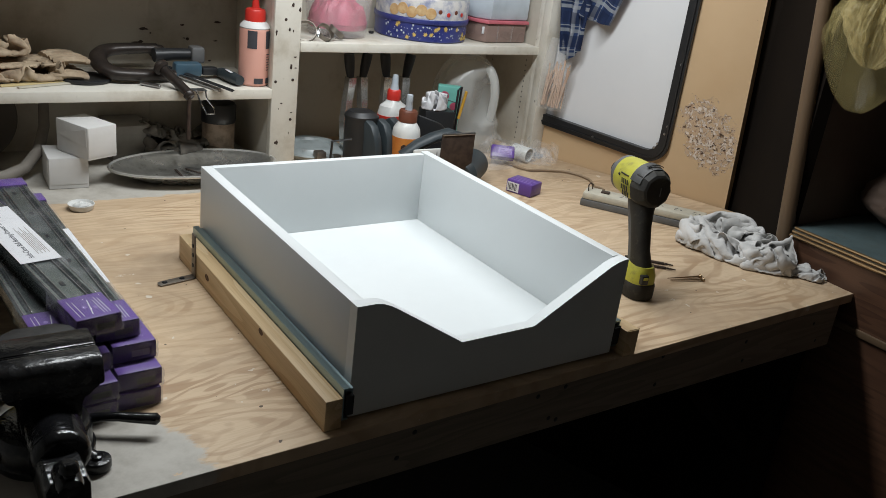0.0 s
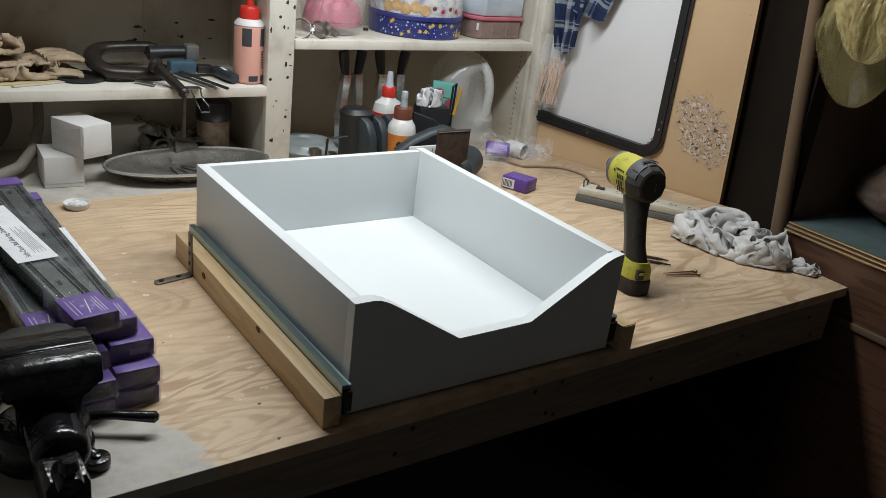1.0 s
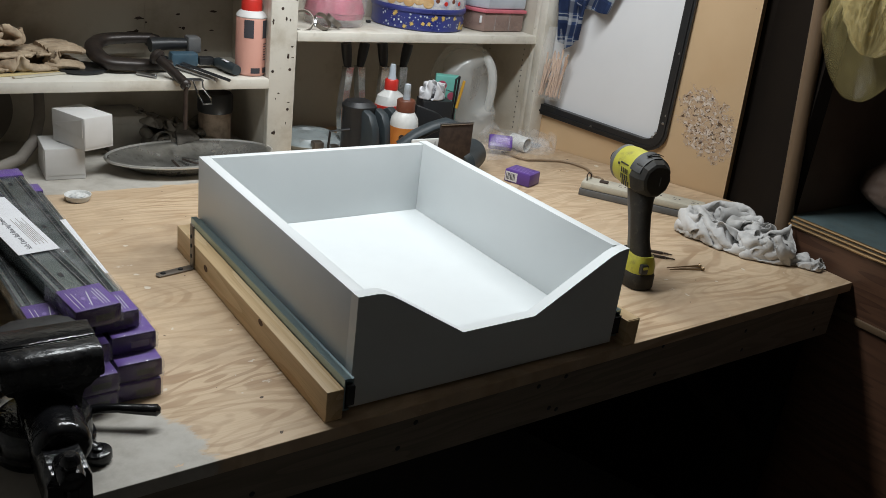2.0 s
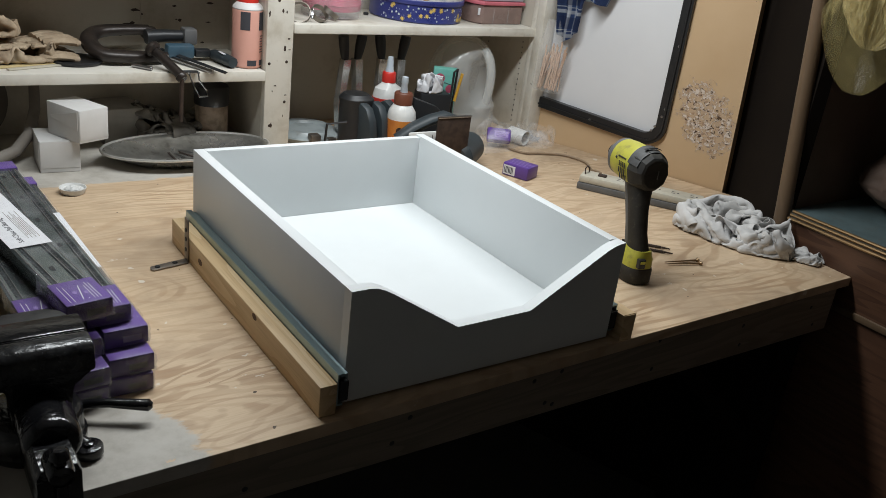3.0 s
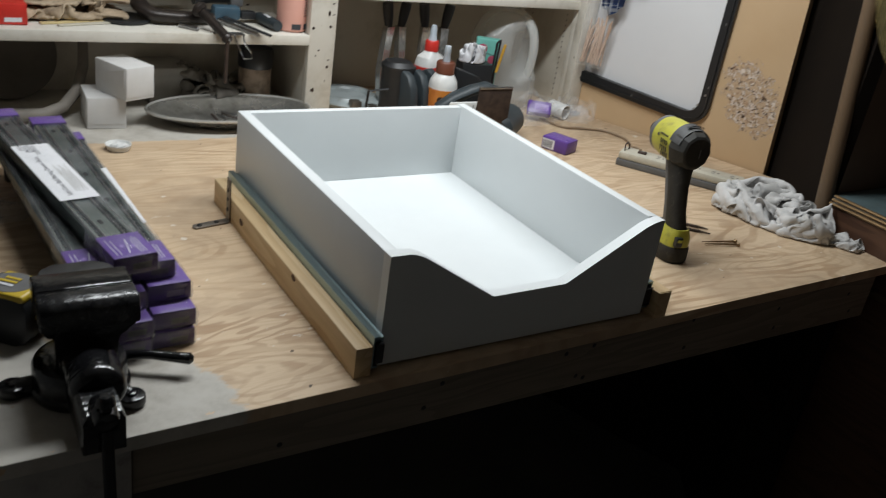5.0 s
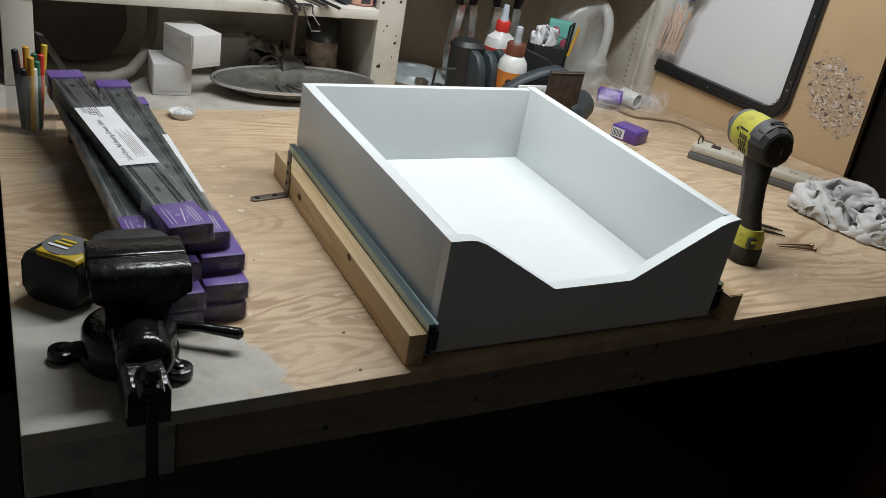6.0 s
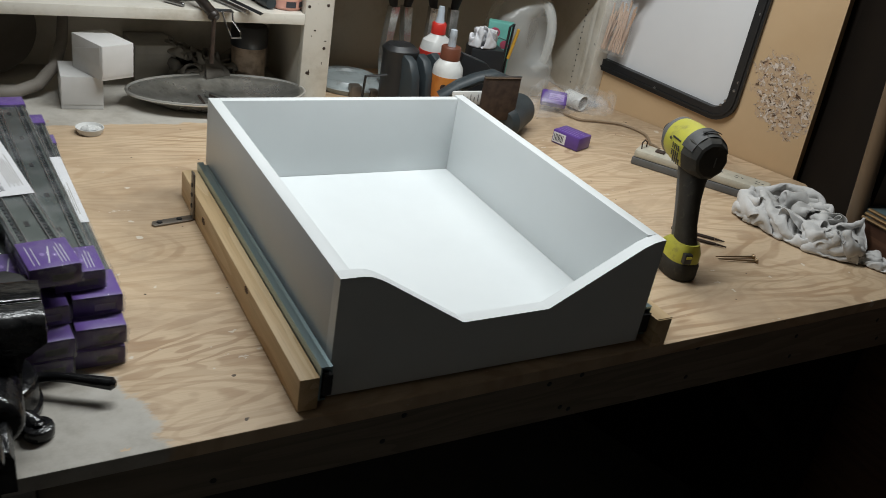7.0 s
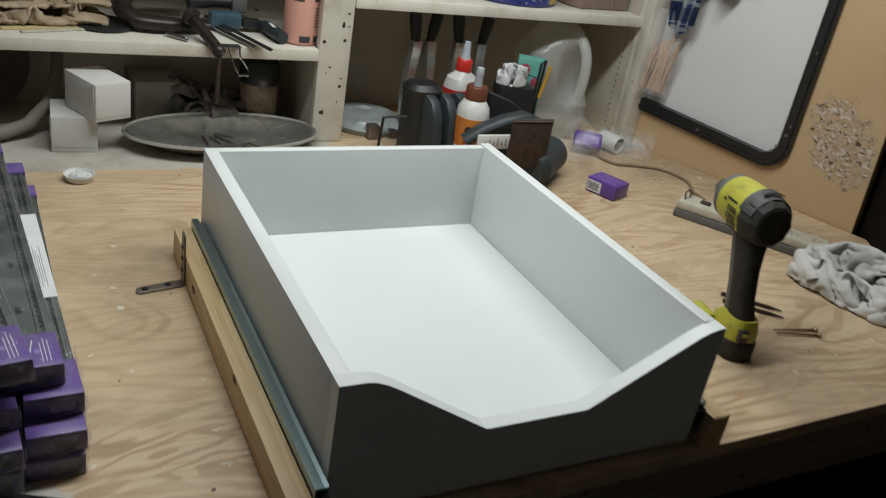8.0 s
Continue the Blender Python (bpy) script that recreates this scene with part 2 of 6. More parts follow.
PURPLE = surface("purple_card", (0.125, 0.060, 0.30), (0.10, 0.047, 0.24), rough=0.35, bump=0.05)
# same purple card, darkened to stand for its shaded sides
PURPLE_SHADED = surface("shaded_purple_card", (0.060, 0.033, 0.130), rough=0.25, bump=0.05)
PAPER = surface("white_paper", (0.72, 0.72, 0.74), rough=0.55, var=0.04)
INK = surface("ink", (0.05, 0.05, 0.06), rough=0.6)
SLIDEDARK = surface("slide_steel_in_wrap", (0.165, 0.20, 0.195), (0.085, 0.105, 0.105), rough=0.22, metal=0.6, stretch=(1, 0.1, 1))
CLEAR = film_plastic("clear_film", (0.85, 0.85, 0.86), 0.10, 0.13, 0.05, 1.0)
# crinkled film; its strong pale clouding stands for white highlights
WRAPGLINT = film_plastic("glinting_wrap_end", (0.86, 0.85, 0.88), 0.02, 0.08, 0.40, 1.0)
WRAP = film_plastic("shrink_wrap", (0.66, 0.65, 0.68), 0.03, 0.05, 0.10, 1.0)
YELLOWBAG = film_plastic("yellow_bag_plastic", (0.62, 0.51, 0.22), 0.10, 0.16, 0.05, 0.5)
YELLOWFOLD = film_plastic("folded_yellow_film", (0.60, 0.49, 0.23), 0.34, 0.18, 0.14, 0.6)
BROWNBAG = surface("brown_paper_bag", (0.16, 0.11, 0.085), rough=0.6, bump=0.4)
CARD = surface("white_card", (0.66, 0.65, 0.64), (0.60, 0.59, 0.57), rough=0.6, bump=0.05)
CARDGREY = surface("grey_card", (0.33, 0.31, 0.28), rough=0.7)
RAG = cloth_mat("grey_white_cotton", (0.58, 0.57, 0.56), (0.42, 0.41, 0.395))
DARKRAG = cloth_mat("dirty_cotton", (0.16, 0.145, 0.125), (0.09, 0.08, 0.07))
PLAID = cloth_mat("blue_plaid_cotton", (0.055, 0.10, 0.25), (0.04, 0.075, 0.19), 700, ((0.02, 0.035, 0.10), (0.55, 0.58, 0.62)))
LEATHER = surface("tan_leather", (0.46, 0.36, 0.25), (0.30, 0.22, 0.145), rough=0.8, scale=30, bump=0.5, grime=0.5)
MILKY = film_plastic("milky_plastic", (0.78, 0.79, 0.77), 0.32, 0.14, 0.0, 0.1)
# extra pale metal: the pan rim's highlight put into its colour
GLINTRIM = surface("rim_highlight", (0.78, 0.77, 0.74), (0.6, 0.59, 0.56), rough=0.3, metal=0.7)
CLAMPSTEEL = surface("pressed_bright_steel", (0.62, 0.61, 0.58), (0.45, 0.44, 0.42), rough=0.22, metal=0.8, scale=60, bump=0.5)
PANMETAL = surface("dusty_pan_metal", (0.58, 0.57, 0.54), (0.36, 0.35, 0.32), rough=0.28, metal=0.85, scale=18, fine=38, bump=3.0, grime=0.45)
CORD = surface("brown_cord", (0.30, 0.215, 0.14), rough=0.5)
CREAM = surface("cream_plastic", (0.58, 0.54, 0.44), rough=0.45, grime=0.3)
PINK = surface("pink_chalk", (0.70, 0.37, 0.30), (0.66, 0.33, 0.26), rough=0.4)
PINKLID = surface("pink_plastic", (0.62, 0.16, 0.20), rough=0.4)
ROSE = surface("rose_contents", (0.52, 0.10, 0.17), (0.35, 0.06, 0.10), rough=0.5)
RED = surface("red_plastic", (0.62, 0.035, 0.025), rough=0.35)
ORANGE = surface("orange_label", (0.62, 0.22, 0.04), (0.45, 0.12, 0.03), rough=0.4)
WHITEP = surface("white_plastic", (0.72, 0.72, 0.70), rough=0.35)
BROWNCAP = surface("brown_cap", (0.17, 0.055, 0.03), rough=0.4)
BLUE = surface("blue_tin", (0.028, 0.036, 0.165), (0.042, 0.052, 0.22), rough=0.3)
GOLDEN = surface("golden_print", (0.60, 0.42, 0.12), rough=0.4)
COOKIE = surface("biscuit_print", (0.50, 0.30, 0.13), (0.62, 0.45, 0.25), rough=0.4, scale=60)
BINPLASTIC = surface("clear_bin_plastic", (0.27, 0.185, 0.16), rough=0.25, bump=0.05)
TUBPLASTIC = film_plastic("tub_plastic", (0.60, 0.57, 0.57), 0.16, 0.10, 0.06, 0.1)
FROST = surface("frosted_lid", (0.50, 0.56, 0.62), rough=0.35)
TURQ = surface("turquoise_print", (0.14, 0.42, 0.36), rough=0.5)
SHIM = surface("pale_yellow_wood", (0.62, 0.50, 0.26), (0.54, 0.42, 0.20), rough=0.6)
PENCIL = surface("yellow_pencil", (0.62, 0.34, 0.04), rough=0.4)
GREENP = surface("green_plastic", (0.03, 0.16, 0.08), rough=0.35)
STICK = surface("pale_stick_wood", (0.58, 0.42, 0.31), (0.44, 0.28, 0.19), rough=0.6)
BLUEMETAL = surface("blue_clamp_paint", (0.05, 0.10, 0.14), rough=0.4, grime=0.3)
TAPEYELLOW = surface("yellow_tape_case", (0.62, 0.43, 0.03), rough=0.4)
LAVENDER = surface("lavender_foil", (0.30, 0.20, 0.52), (0.24, 0.15, 0.44), rough=0.35)
# pale colours of the unseen walls and ceiling, set for bounced fill light
HOUSE = surface("bounce_room_wall", (0.60, 0.59, 0.57), rough=0.8, scale=2)
CEIL = surface("bounce_ceiling", (0.60, 0.60, 0.59), rough=0.8, scale=2)
FLOORM = surface("dark_floor", (0.12, 0.11, 0.10), rough=0.75, scale=3)

# ---- mesh helpers ----


def box(bm, a, b, bevel=0.0, seg=2):
    """A box between two corners, with rounded edges."""
    r = bmesh.ops.create_cube(bm, size=1.0)
    vs = r["verts"]
    for v in vs:
        v.co = Vector([(a[i] + b[i]) / 2 + v.co[i] * (b[i] - a[i]) for i in range(3)])
    if bevel:
        es = list({e for v in vs for e in v.link_edges})
        bmesh.ops.bevel(bm, geom=es, offset=bevel, segments=seg, affect="EDGES", profile=0.5)
    return bm


def turn(bm, m, start=0):
    """Moves what was added since the vertex count start."""
    bm.verts.ensure_lookup_table()
    for v in bm.verts[start:]:
        v.co = m @ v.co
    return bm


def lathe(bm, profile, n=32, at=(0, 0, 0), m=None, sx=1.0, sy=1.0):
    """Turns a list of (radius, height) about z."""
    rings = []
    for r, z in profile:
        row = []
        for i in range(n if r > 1e-6 else 1):
            a = 2 * math.pi * i / n
            p = Vector((r * math.cos(a) * sx, r * math.sin(a) * sy, z))
            row.append(bm.verts.new((m @ p if m else p) + Vector(at)))
        rings.append(row)
    for lo, hi in zip(rings, rings[1:]):
        for i in range(n):
            j = (i + 1) % n
            if len(lo) == 1 and len(hi) == 1:
                continue
            if len(lo) == 1:
                bm.faces.new((lo[0], hi[i], hi[j]))
            elif len(hi) == 1:
                bm.faces.new((lo[i], lo[j], hi[0]))
            else:
                bm.faces.new((lo[i], lo[j], hi[j], hi[i]))
    return bm


def along(p, q):
    """The pose that takes z onto the way from p to q."""
    d = Vector(q) - Vector(p)
    return Matrix.Translation(p) @ d.to_track_quat("Z", "Y").to_matrix().to_4x4(), d.length


def rod(bm, p, q, r, r2=None, n=16, cap=0.0):
    """A solid bar, with softened ends."""
    m, h = along(p, q)
    r2 = r if r2 is None else r2
    c = cap or min(r, r2) * 0.25
    return lathe(bm, [(0, 0), (r - c, 0), (r, c), (r2, h - c), (r2 - c, h), (0, h)], n, m=m)


def tube(bm, pts, r, n=8, flat=1.0):
    """A round bar that follows points."""
    pts = [Vector(p) for p in pts]
    rings = []
    up = Vector((0, 0, 1))
    for i, p in enumerate(pts):
        d = (pts[min(i + 1, len(pts) - 1)] - pts[max(i - 1, 0)]).normalized()
        s = d.cross(up)
        s = s.normalized() if s.length > 1e-3 else Vector((1, 0, 0))
        if i and s.dot(last) < 0:
            s = -s
        last = s
        u = s.cross(d)
        rr = r[i] if isinstance(r, (list, tuple)) else r
        rings.append([bm.verts.new(p + (s * math.cos(2 * math.pi * k / n) + u * flat * math.sin(2 * math.pi * k / n)) * rr) for k in range(n)])
    for a, b in zip(rings, rings[1:]):
        for k in range(n):
            bm.faces.new((a[k], a[(k + 1) % n], b[(k + 1) % n], b[k]))
    bm.faces.new(rings[0][::-1]), bm.faces.new(rings[-1])
    return bm


def spline(pts, k=6):
    """A smooth run of points through the given ones."""
    fine = []
    for i in range(len(pts) - 1):
        p0, p1, p2, p3 = [Vector(pts[max(0, min(len(pts) - 1, i + j))]) for j in (-1, 0, 1, 2)]
        for n in range(k):
            t = n / k
            fine.append(0.5 * ((2 * p1) + (p2 - p0) * t + (2 * p0 - 5 * p1 + 4 * p2 - p3) * t * t + (3 * p1 - p0 - 3 * p2 + p3) * t ** 3))
    return fine + [Vector(pts[-1])]


def prism(bm, pts, lo, hi, axis=2, bevel=0.0):
    """A polygon pushed along an axis from lo to hi."""
    def place(p, h):
        return (p[0], p[1], h) if axis == 2 else ((p[0], h, p[1]) if axis == 1 else (h, p[0], p[1]))
    a, b = [bm.verts.new(place(p, lo)) for p in pts], [bm.verts.new(place(p, hi)) for p in pts]
    n = len(pts)
    fs = [bm.faces.new(a[::-1]), bm.faces.new(b)]
    fs += [bm.faces.new((a[i], a[(i + 1) % n], b[(i + 1) % n], b[i])) for i in range(n)]
    if bevel:
        es = list({e for f in fs[:2] for e in f.edges})
        bmesh.ops.bevel(bm, geom=es, offset=bevel, segments=2, affect="EDGES", profile=0.5)
    return bm


def heap(bm, rx, ry, h, seed, folds=7.0, sharp=0.5, rough=0.35, nr=42, na=110, lobes=0.25, billow=False):
    """A crumpled heap of cloth or film: a low dome with ridged folds and an uneven outline."""
    o = Vector((seed * 7.3, seed * 3.1, seed * 1.7))
    rows = []
    for i in range(nr + 1):
        r = i / nr
        row = []
        for k in range(na):
            a = 2 * math.pi * k / na
            c, s = math.cos(a), math.sin(a)
            out = 1 + lobes * noise.noise(Vector((c * 1.6, s * 1.6, 0)) + o) + 0.35 * lobes * noise.noise(Vector((c * 5, s * 5, 2)) + o)
            x, y = rx * out * r * c, ry * out * r * s
            q = Vector((x / max(rx, ry), y / max(rx, ry), 0)) + o
            warp = Vector((noise.noise(q * 2.0), noise.noise(q * 2.0 + Vector((5, 5, 5))), 0)) * 0.35
            f1 = 1 - abs(noise.noise((q + warp) * folds * 0.5)) * 2
            f2 = 1 - abs(noise.noise((q + warp) * folds)) * 2
            f3 = 1 - abs(noise.noise((q + warp * 1.6) * folds * 2.1)) * 2
            if billow:
                qq = Vector((q.x * 0.75 + q.y * 0.35, q.y * 1.25 - q.x * 0.2, 0))
                f1 = min(1.0, abs(noise.noise((qq + warp) * folds * 0.5)) * 3.2) - 0.45
                f2 = min(1.0, abs(noise.noise((qq + warp * 1.5) * folds * 1.05 + Vector((3, 1, 0)))) * 3.0) - 0.5
                f3 = 0.5 * (min(1.0, abs(noise.noise((qq + warp) * folds * 2.3)) * 3.0) - 0.6)
            fold = sharp * f1 + sharp * 0.6 * f2 + sharp * 0.28 * f3
            dome = (1 - r ** 2.4) ** 0.55
            z = h * dome * (0.62 + rough * noise.noise(q * 2.3) + 0.5 * fold)
            edge = 0.10 * h * max(0.0, noise.noise(Vector((c * 4, s * 4, 9)) + o)) * (1 - dome)
            row.append(bm.verts.new((x, y, max(0.0008, z + edge))))
            if i == 0:
                break
        rows.append(row)
    for k in range(na):
        bm.faces.new((rows[0][0], rows[1][k], rows[1][(k + 1) % na]))
    for a, b in zip(rows[1:], rows[2:]):
        for k in range(na):
            bm.faces.new((a[k], b[k], b[(k + 1) % na], a[(k + 1) % na]))
    bm.faces.new(rows[-1][::-1])
    return bm


def crumple(w, d, edge, seed, n=56, steps=150, thick=0.0055, tall=0.06, settle=60, bend=0.25):
    """A limp sheet of w by d drawn together inside an outline on a flat support, by springs, gravity and self-contact."""
    rs = np.random.RandomState(seed)
    m = max(8, int(n * d / w))
    U, V = np.meshgrid(np.linspace(-0.5, 0.5, n), np.linspace(-0.5, 0.5, m), indexing="ij")
    edge = np.array(edge, float)
    mid = edge.mean(0)
    sx, sy = w / (n - 1), d / (m - 1)
    P = np.stack([U * w + mid[0], V * d + mid[1], 0 * U + 0.02], -1)
    for k in range(9):
        f, a, p = rs.uniform(10, 45), rs.uniform(0, 6.28), rs.uniform(0, 6.28)
        P[..., 2] += 0.010 * np.sin(f * (P[..., 0] * math.cos(a) + P[..., 1] * math.sin(a)) + p)
    P[..., 2] -= P[..., 2].min() - 0.003
    Q = P.copy()
    links = []
    for di, dj, k in ((1, 0, 1.0), (0, 1, 1.0), (1, 1, 0.5), (1, -1, 0.5), (2, 0, bend), (0, 2, bend)):
        L = math.hypot(di * sx, dj * sy)
        for par in range(2):
            i0 = np.arange(n)[:, None] + 0 * np.arange(m)
            j0 = np.arange(m)[None] + 0 * np.arange(n)[:, None]
            step = di or abs(dj)
            idx = (i0 // step if di else j0 // step) % 2
            ok = (idx == par) & (i0 + di < n) & (j0 + dj < m) & (j0 + dj >= 0)
            a = (i0 * m + j0)[ok]
            b = ((i0 + di) * m + j0 + dj)[ok]
            links.append((a, b, L, k))
    P, Q = P.reshape(-1, 3), Q.reshape(-1, 3)
    ang = np.linspace(0, 2 * math.pi, 181)
    e2 = np.roll(edge, -1, 0)
    def reach(a):
        c, s = math.cos(a), math.sin(a)
        best = 1e-3
        for (x0, y0), (x1, y1) in zip(edge - mid, e2 - mid):
            dx, dy = x1 - x0, y1 - y0
            det = dx * s - dy * c
            if abs(det) < 1e-12: continue
            r = (dx * y0 - dy * x0) / det * 1.0
            t = (c * y0 - s * x0) / det
            if -1e-9 <= t <= 1 + 1e-9 and r > best: best = r
        return best
    R = np.array([reach(a) for a in ang])
    start = 1.05 * np.hypot(P[:, 0] - mid[0], P[:, 1] - mid[1]).max() / R.min()
    near = (np.zeros(0, int),) * 2
    row_, col_ = np.divmod(np.arange(n * m), m)
    for it in range(steps + settle):
        t = min(1.0, it / steps)
        scale = 1 + (start - 1) * (1 - t) ** 2
        vel = (P - Q) * 0.90
        Q = P.copy()
        P = P + vel
        P[:, 2] -= 0.00035 if it < steps else 0.0006
        if it % 4 == 0:
            key = np.floor(P / 0.012).astype(np.int64)
            key -= key.min(0)
            h = (key[:, 0] * 400 + key[:, 1]) * 400 + key[:, 2]
            o = np.argsort(h, kind="stable")
            hs = h[o]
            aa, bb = [], []
            for dx in (-1, 0, 1):
                for dy in (-1, 0, 1):
                    for dz in (-1, 0, 1):
                        off = (dx * 400 + dy) * 400 + dz
                        if off < 0: continue
                        lo, hi = np.searchsorted(hs, h + off, "left"), np.searchsorted(hs, h + off, "right")
                        cnt = hi - lo
                        if cnt.sum() == 0: continue
                        a = np.repeat(np.arange(n * m), cnt)
                        pos = np.arange(cnt.sum()) - np.repeat(np.cumsum(cnt) - cnt, cnt) + np.repeat(lo, cnt)
                        b = o[pos]
                        ok = (np.maximum(abs(row_[a] - row_[b]), abs(col_[a] - col_[b])) > 2) & ((off > 0) | (a < b))
                        aa.append(a[ok]), bb.append(b[ok])
            near = (np.concatenate(aa), np.concatenate(bb))
        for rep in range(6):
            for a, b, L, k in links:
                D = P[b] - P[a]
                l = np.sqrt((D * D).sum(1)) + 1e-9
                f = (l - L) / l * 0.5
                f = np.where((f < 0) , f * k, f if k >= 0.5 else 0)
                D *= f[:, None]
                P[a] += D
                P[b] -= D
            if rep % 3 == 2 and len(near[0]):
                a, b = near
                D = P[b] - P[a]
                l = np.sqrt((D * D).sum(1)) + 1e-9
                c = l < thick
                a, b, D, l = a[c], b[c], D[c], l[c]
                D *= ((thick - l) / l * 0.35)[:, None]
                np.add.at(P, b, D), np.add.at(P, a, -D)
            X, Y = P[:, 0] - mid[0], P[:, 1] - mid[1]
            r, th = np.hypot(X, Y) + 1e-9, np.mod(np.arctan2(Y, X), 2 * math.pi)
            lim = np.interp(th, ang, R) * scale
            f = np.where(r > lim, 1 + (lim / r - 1) * 0.5, 1)
            P[:, 0], P[:, 1] = mid[0] + X * f, mid[1] + Y * f
            low = P[:, 2] < 0.001
            P[:, 2] = np.clip(P[:, 2], 0.001, tall + (0.25 * (1 - t)))
            Q[low, :2] += (P[low, :2] - Q[low, :2]) * 0.5
    return P.reshape(n, m, 3)


def sheet(bm, P, up=2, thick=0.0012, wrinkle=0.0):
    """Skins a grid of points, made finer by a smooth curve through them, as a thin sheet; wrinkle: the height of its fine creases."""
    def finer(A):
        A = np.asarray(A)
        pad = np.concatenate([2 * A[:1] - A[1:2], A, 2 * A[-1:] - A[-2:-1]])
        mid = (-pad[:-3] + 9 * pad[1:-2] + 9 * pad[2:-1] - pad[3:]) / 16
        fine = np.empty((2 * len(A) - 1, *A.shape[1:]))
        fine[0::2], fine[1::2] = A, mid
        return fine
    for _ in range(up - 1):
        P = finer(P)
        P = finer(P.transpose(1, 0, 2)).transpose(1, 0, 2)
    P[..., 2] = np.maximum(P[..., 2], 0.0010 + thick)
    N = np.cross(np.gradient(P, axis=0), np.gradient(P, axis=1))
    N /= np.linalg.norm(N, axis=-1, keepdims=True) + 1e-12
    if wrinkle:
        rs = np.random.RandomState(7)
        U, V = np.meshgrid(np.linspace(0, 1, P.shape[0]), np.linspace(0, P.shape[1] / P.shape[0], P.shape[1]), indexing="ij")
        W = U * 0
        for k in range(14):
            a, f, p = rs.uniform(0, 3.14), rs.uniform(16, 60), rs.uniform(0, 6.28, 3)
            bend_ = 0.9 * np.sin(5 * U + p[0]) + 0.7 * np.sin(6 * V + p[1])
            here = np.clip(np.sin(rs.uniform(4, 9) * (U * math.sin(a) - V * math.cos(a)) + p[2]) + np.sin(rs.uniform(3, 8) * V + p[0]), 0, 1)
            W += here * (1 - np.abs(np.sin(0.5 * f * (U * math.cos(a) + V * math.sin(a)) + 2.4 * bend_ + p[1]))) ** 2 * (30 / f) ** 0.5
        P = P + N * (wrinkle * W)[..., None]
        P[..., 2] = np.maximum(P[..., 2], 0.0010 + thick)
        N = np.cross(np.gradient(P, axis=0), np.gradient(P, axis=1))
        N /= np.linalg.norm(N, axis=-1, keepdims=True) + 1e-12
    over, under = [[[bm.verts.new(q) for q in row] for row in P + N * h] for h in ((thick / 2, -thick / 2) if thick else (0, 0))]
    n, m = len(over), len(over[0])
    for i in range(n - 1):
        for j in range(m - 1):
            bm.faces.new((over[i][j], over[i + 1][j], over[i + 1][j + 1], over[i][j + 1]))
            if thick:
                bm.faces.new((under[i][j], under[i][j + 1], under[i + 1][j + 1], under[i + 1][j]))
    if not thick:
        for row in under:
            for v in row:
                bm.verts.remove(v)
        return bm
    rim = [(i, 0) for i in range(n)] + [(n - 1, j) for j in range(1, m)] + [(i, m - 1) for i in range(n - 2, -1, -1)] + [(0, j) for j in range(m - 2, 0, -1)]
    for (i, j), (k, l) in zip(rim, rim[1:] + rim[:1]):
        bm.faces.new((over[i][j], under[i][j], under[k][l], over[k][l]))
    return bm


def finish(name, bm, material, smooth=40):
    """Makes an object; smooth: the angle up to which edges look soft, 0 for flat faces, -1 for a sheet that is soft all over."""
    if smooth >= 0:
        bmesh.ops.recalc_face_normals(bm, faces=bm.faces)
    me = bpy.data.meshes.new(name)
    bm.to_mesh(me)
    bm.free()
    for m in material if isinstance(material, (list, tuple)) else [material]:
        me.materials.append(m)
    if smooth:
        me.shade_smooth()
        if smooth > 0:
            me.set_sharp_from_angle(angle=radians(smooth))
    return new(name, me)


def part(name, bm, material, parent, label="", smooth=40):
    """One mesh under a thing or under a part."""
    ob = finish(name, bm, material, smooth)
    ob.parent = parent
    return tagged(ob, label)


def thing(name, label, category, at=(0, 0, 0), rz=0.0, group="", kind="", m=None):
    """An Empty at the base of a thing, for its parts."""
    ob = new(name)
    ob.empty_display_size = 0.02
    ob.matrix_world = m if m else pose(*at, 0, 0, rz)
    return tagged(ob, label, category, group, kind)


def solo(name, bm, material, label, category, at=(0, 0, 0), rz=0.0, kind="", m=None, smooth=40, group=""):
    """A thing of one mesh."""
    ob = finish(name, bm, material, smooth)
    ob.matrix_world = m if m else pose(*at, 0, 0, rz)
    return tagged(ob, label, category, group, kind)


def B():
    return bmesh.new()


def letters(name, text, size, material, parent, m, label=""):
    """Raised print in the built-in font, as a mesh under its thing."""
    cu = bpy.data.curves.new(name, "FONT")
    cu.body, cu.size, cu.extrude, cu.align_x = text, size, 0.0001, "CENTER"
    tmp = bpy.data.objects.new(name, cu)
    scene.collection.objects.link(tmp)
    me = bpy.data.meshes.new_from_object(tmp.evaluated_get(bpy.context.evaluated_depsgraph_get()))
    bpy.data.objects.remove(tmp)
    me.materials.clear()
    me.materials.append(material)
    ob = new(name, me)
    ob.parent, ob.matrix_local = parent, m
    return tagged(ob, label)


# ---- the room ----
BT = 0.9  # bench top


def slab(name, a, b, material, label, category, bevel=0.0):
    return solo(name, box(B(), a, b, bevel), material, label, category, kind="structure", smooth=0)


slab("floor", (-1.6, -2.4, -0.05), (2.4, 1.3, 0.0), FLOORM, "dark worn workshop floor in deep shade", "floor")
# ceiling, west and south sides are out of view; they reflect fill light
slab("ceiling", (-1.6, -2.4, 2.2), (2.4, 1.3, 2.25), CEIL, "unseen pale ceiling added to bounce light", "ceiling")
# north and east walls are near black so the space behind stays shaded
slab("wall_north", (-1.6, 1.235, 0), (2.4, 1.3, 2.2), SHADEBLACK, "wall behind the shelves, coloured near black for shade", "wall")
slab("wall_west", (-1.6, -2.4, 0), (-1.55, 1.235, 2.2), HOUSE, "unseen pale side wall added to bounce light", "wall")
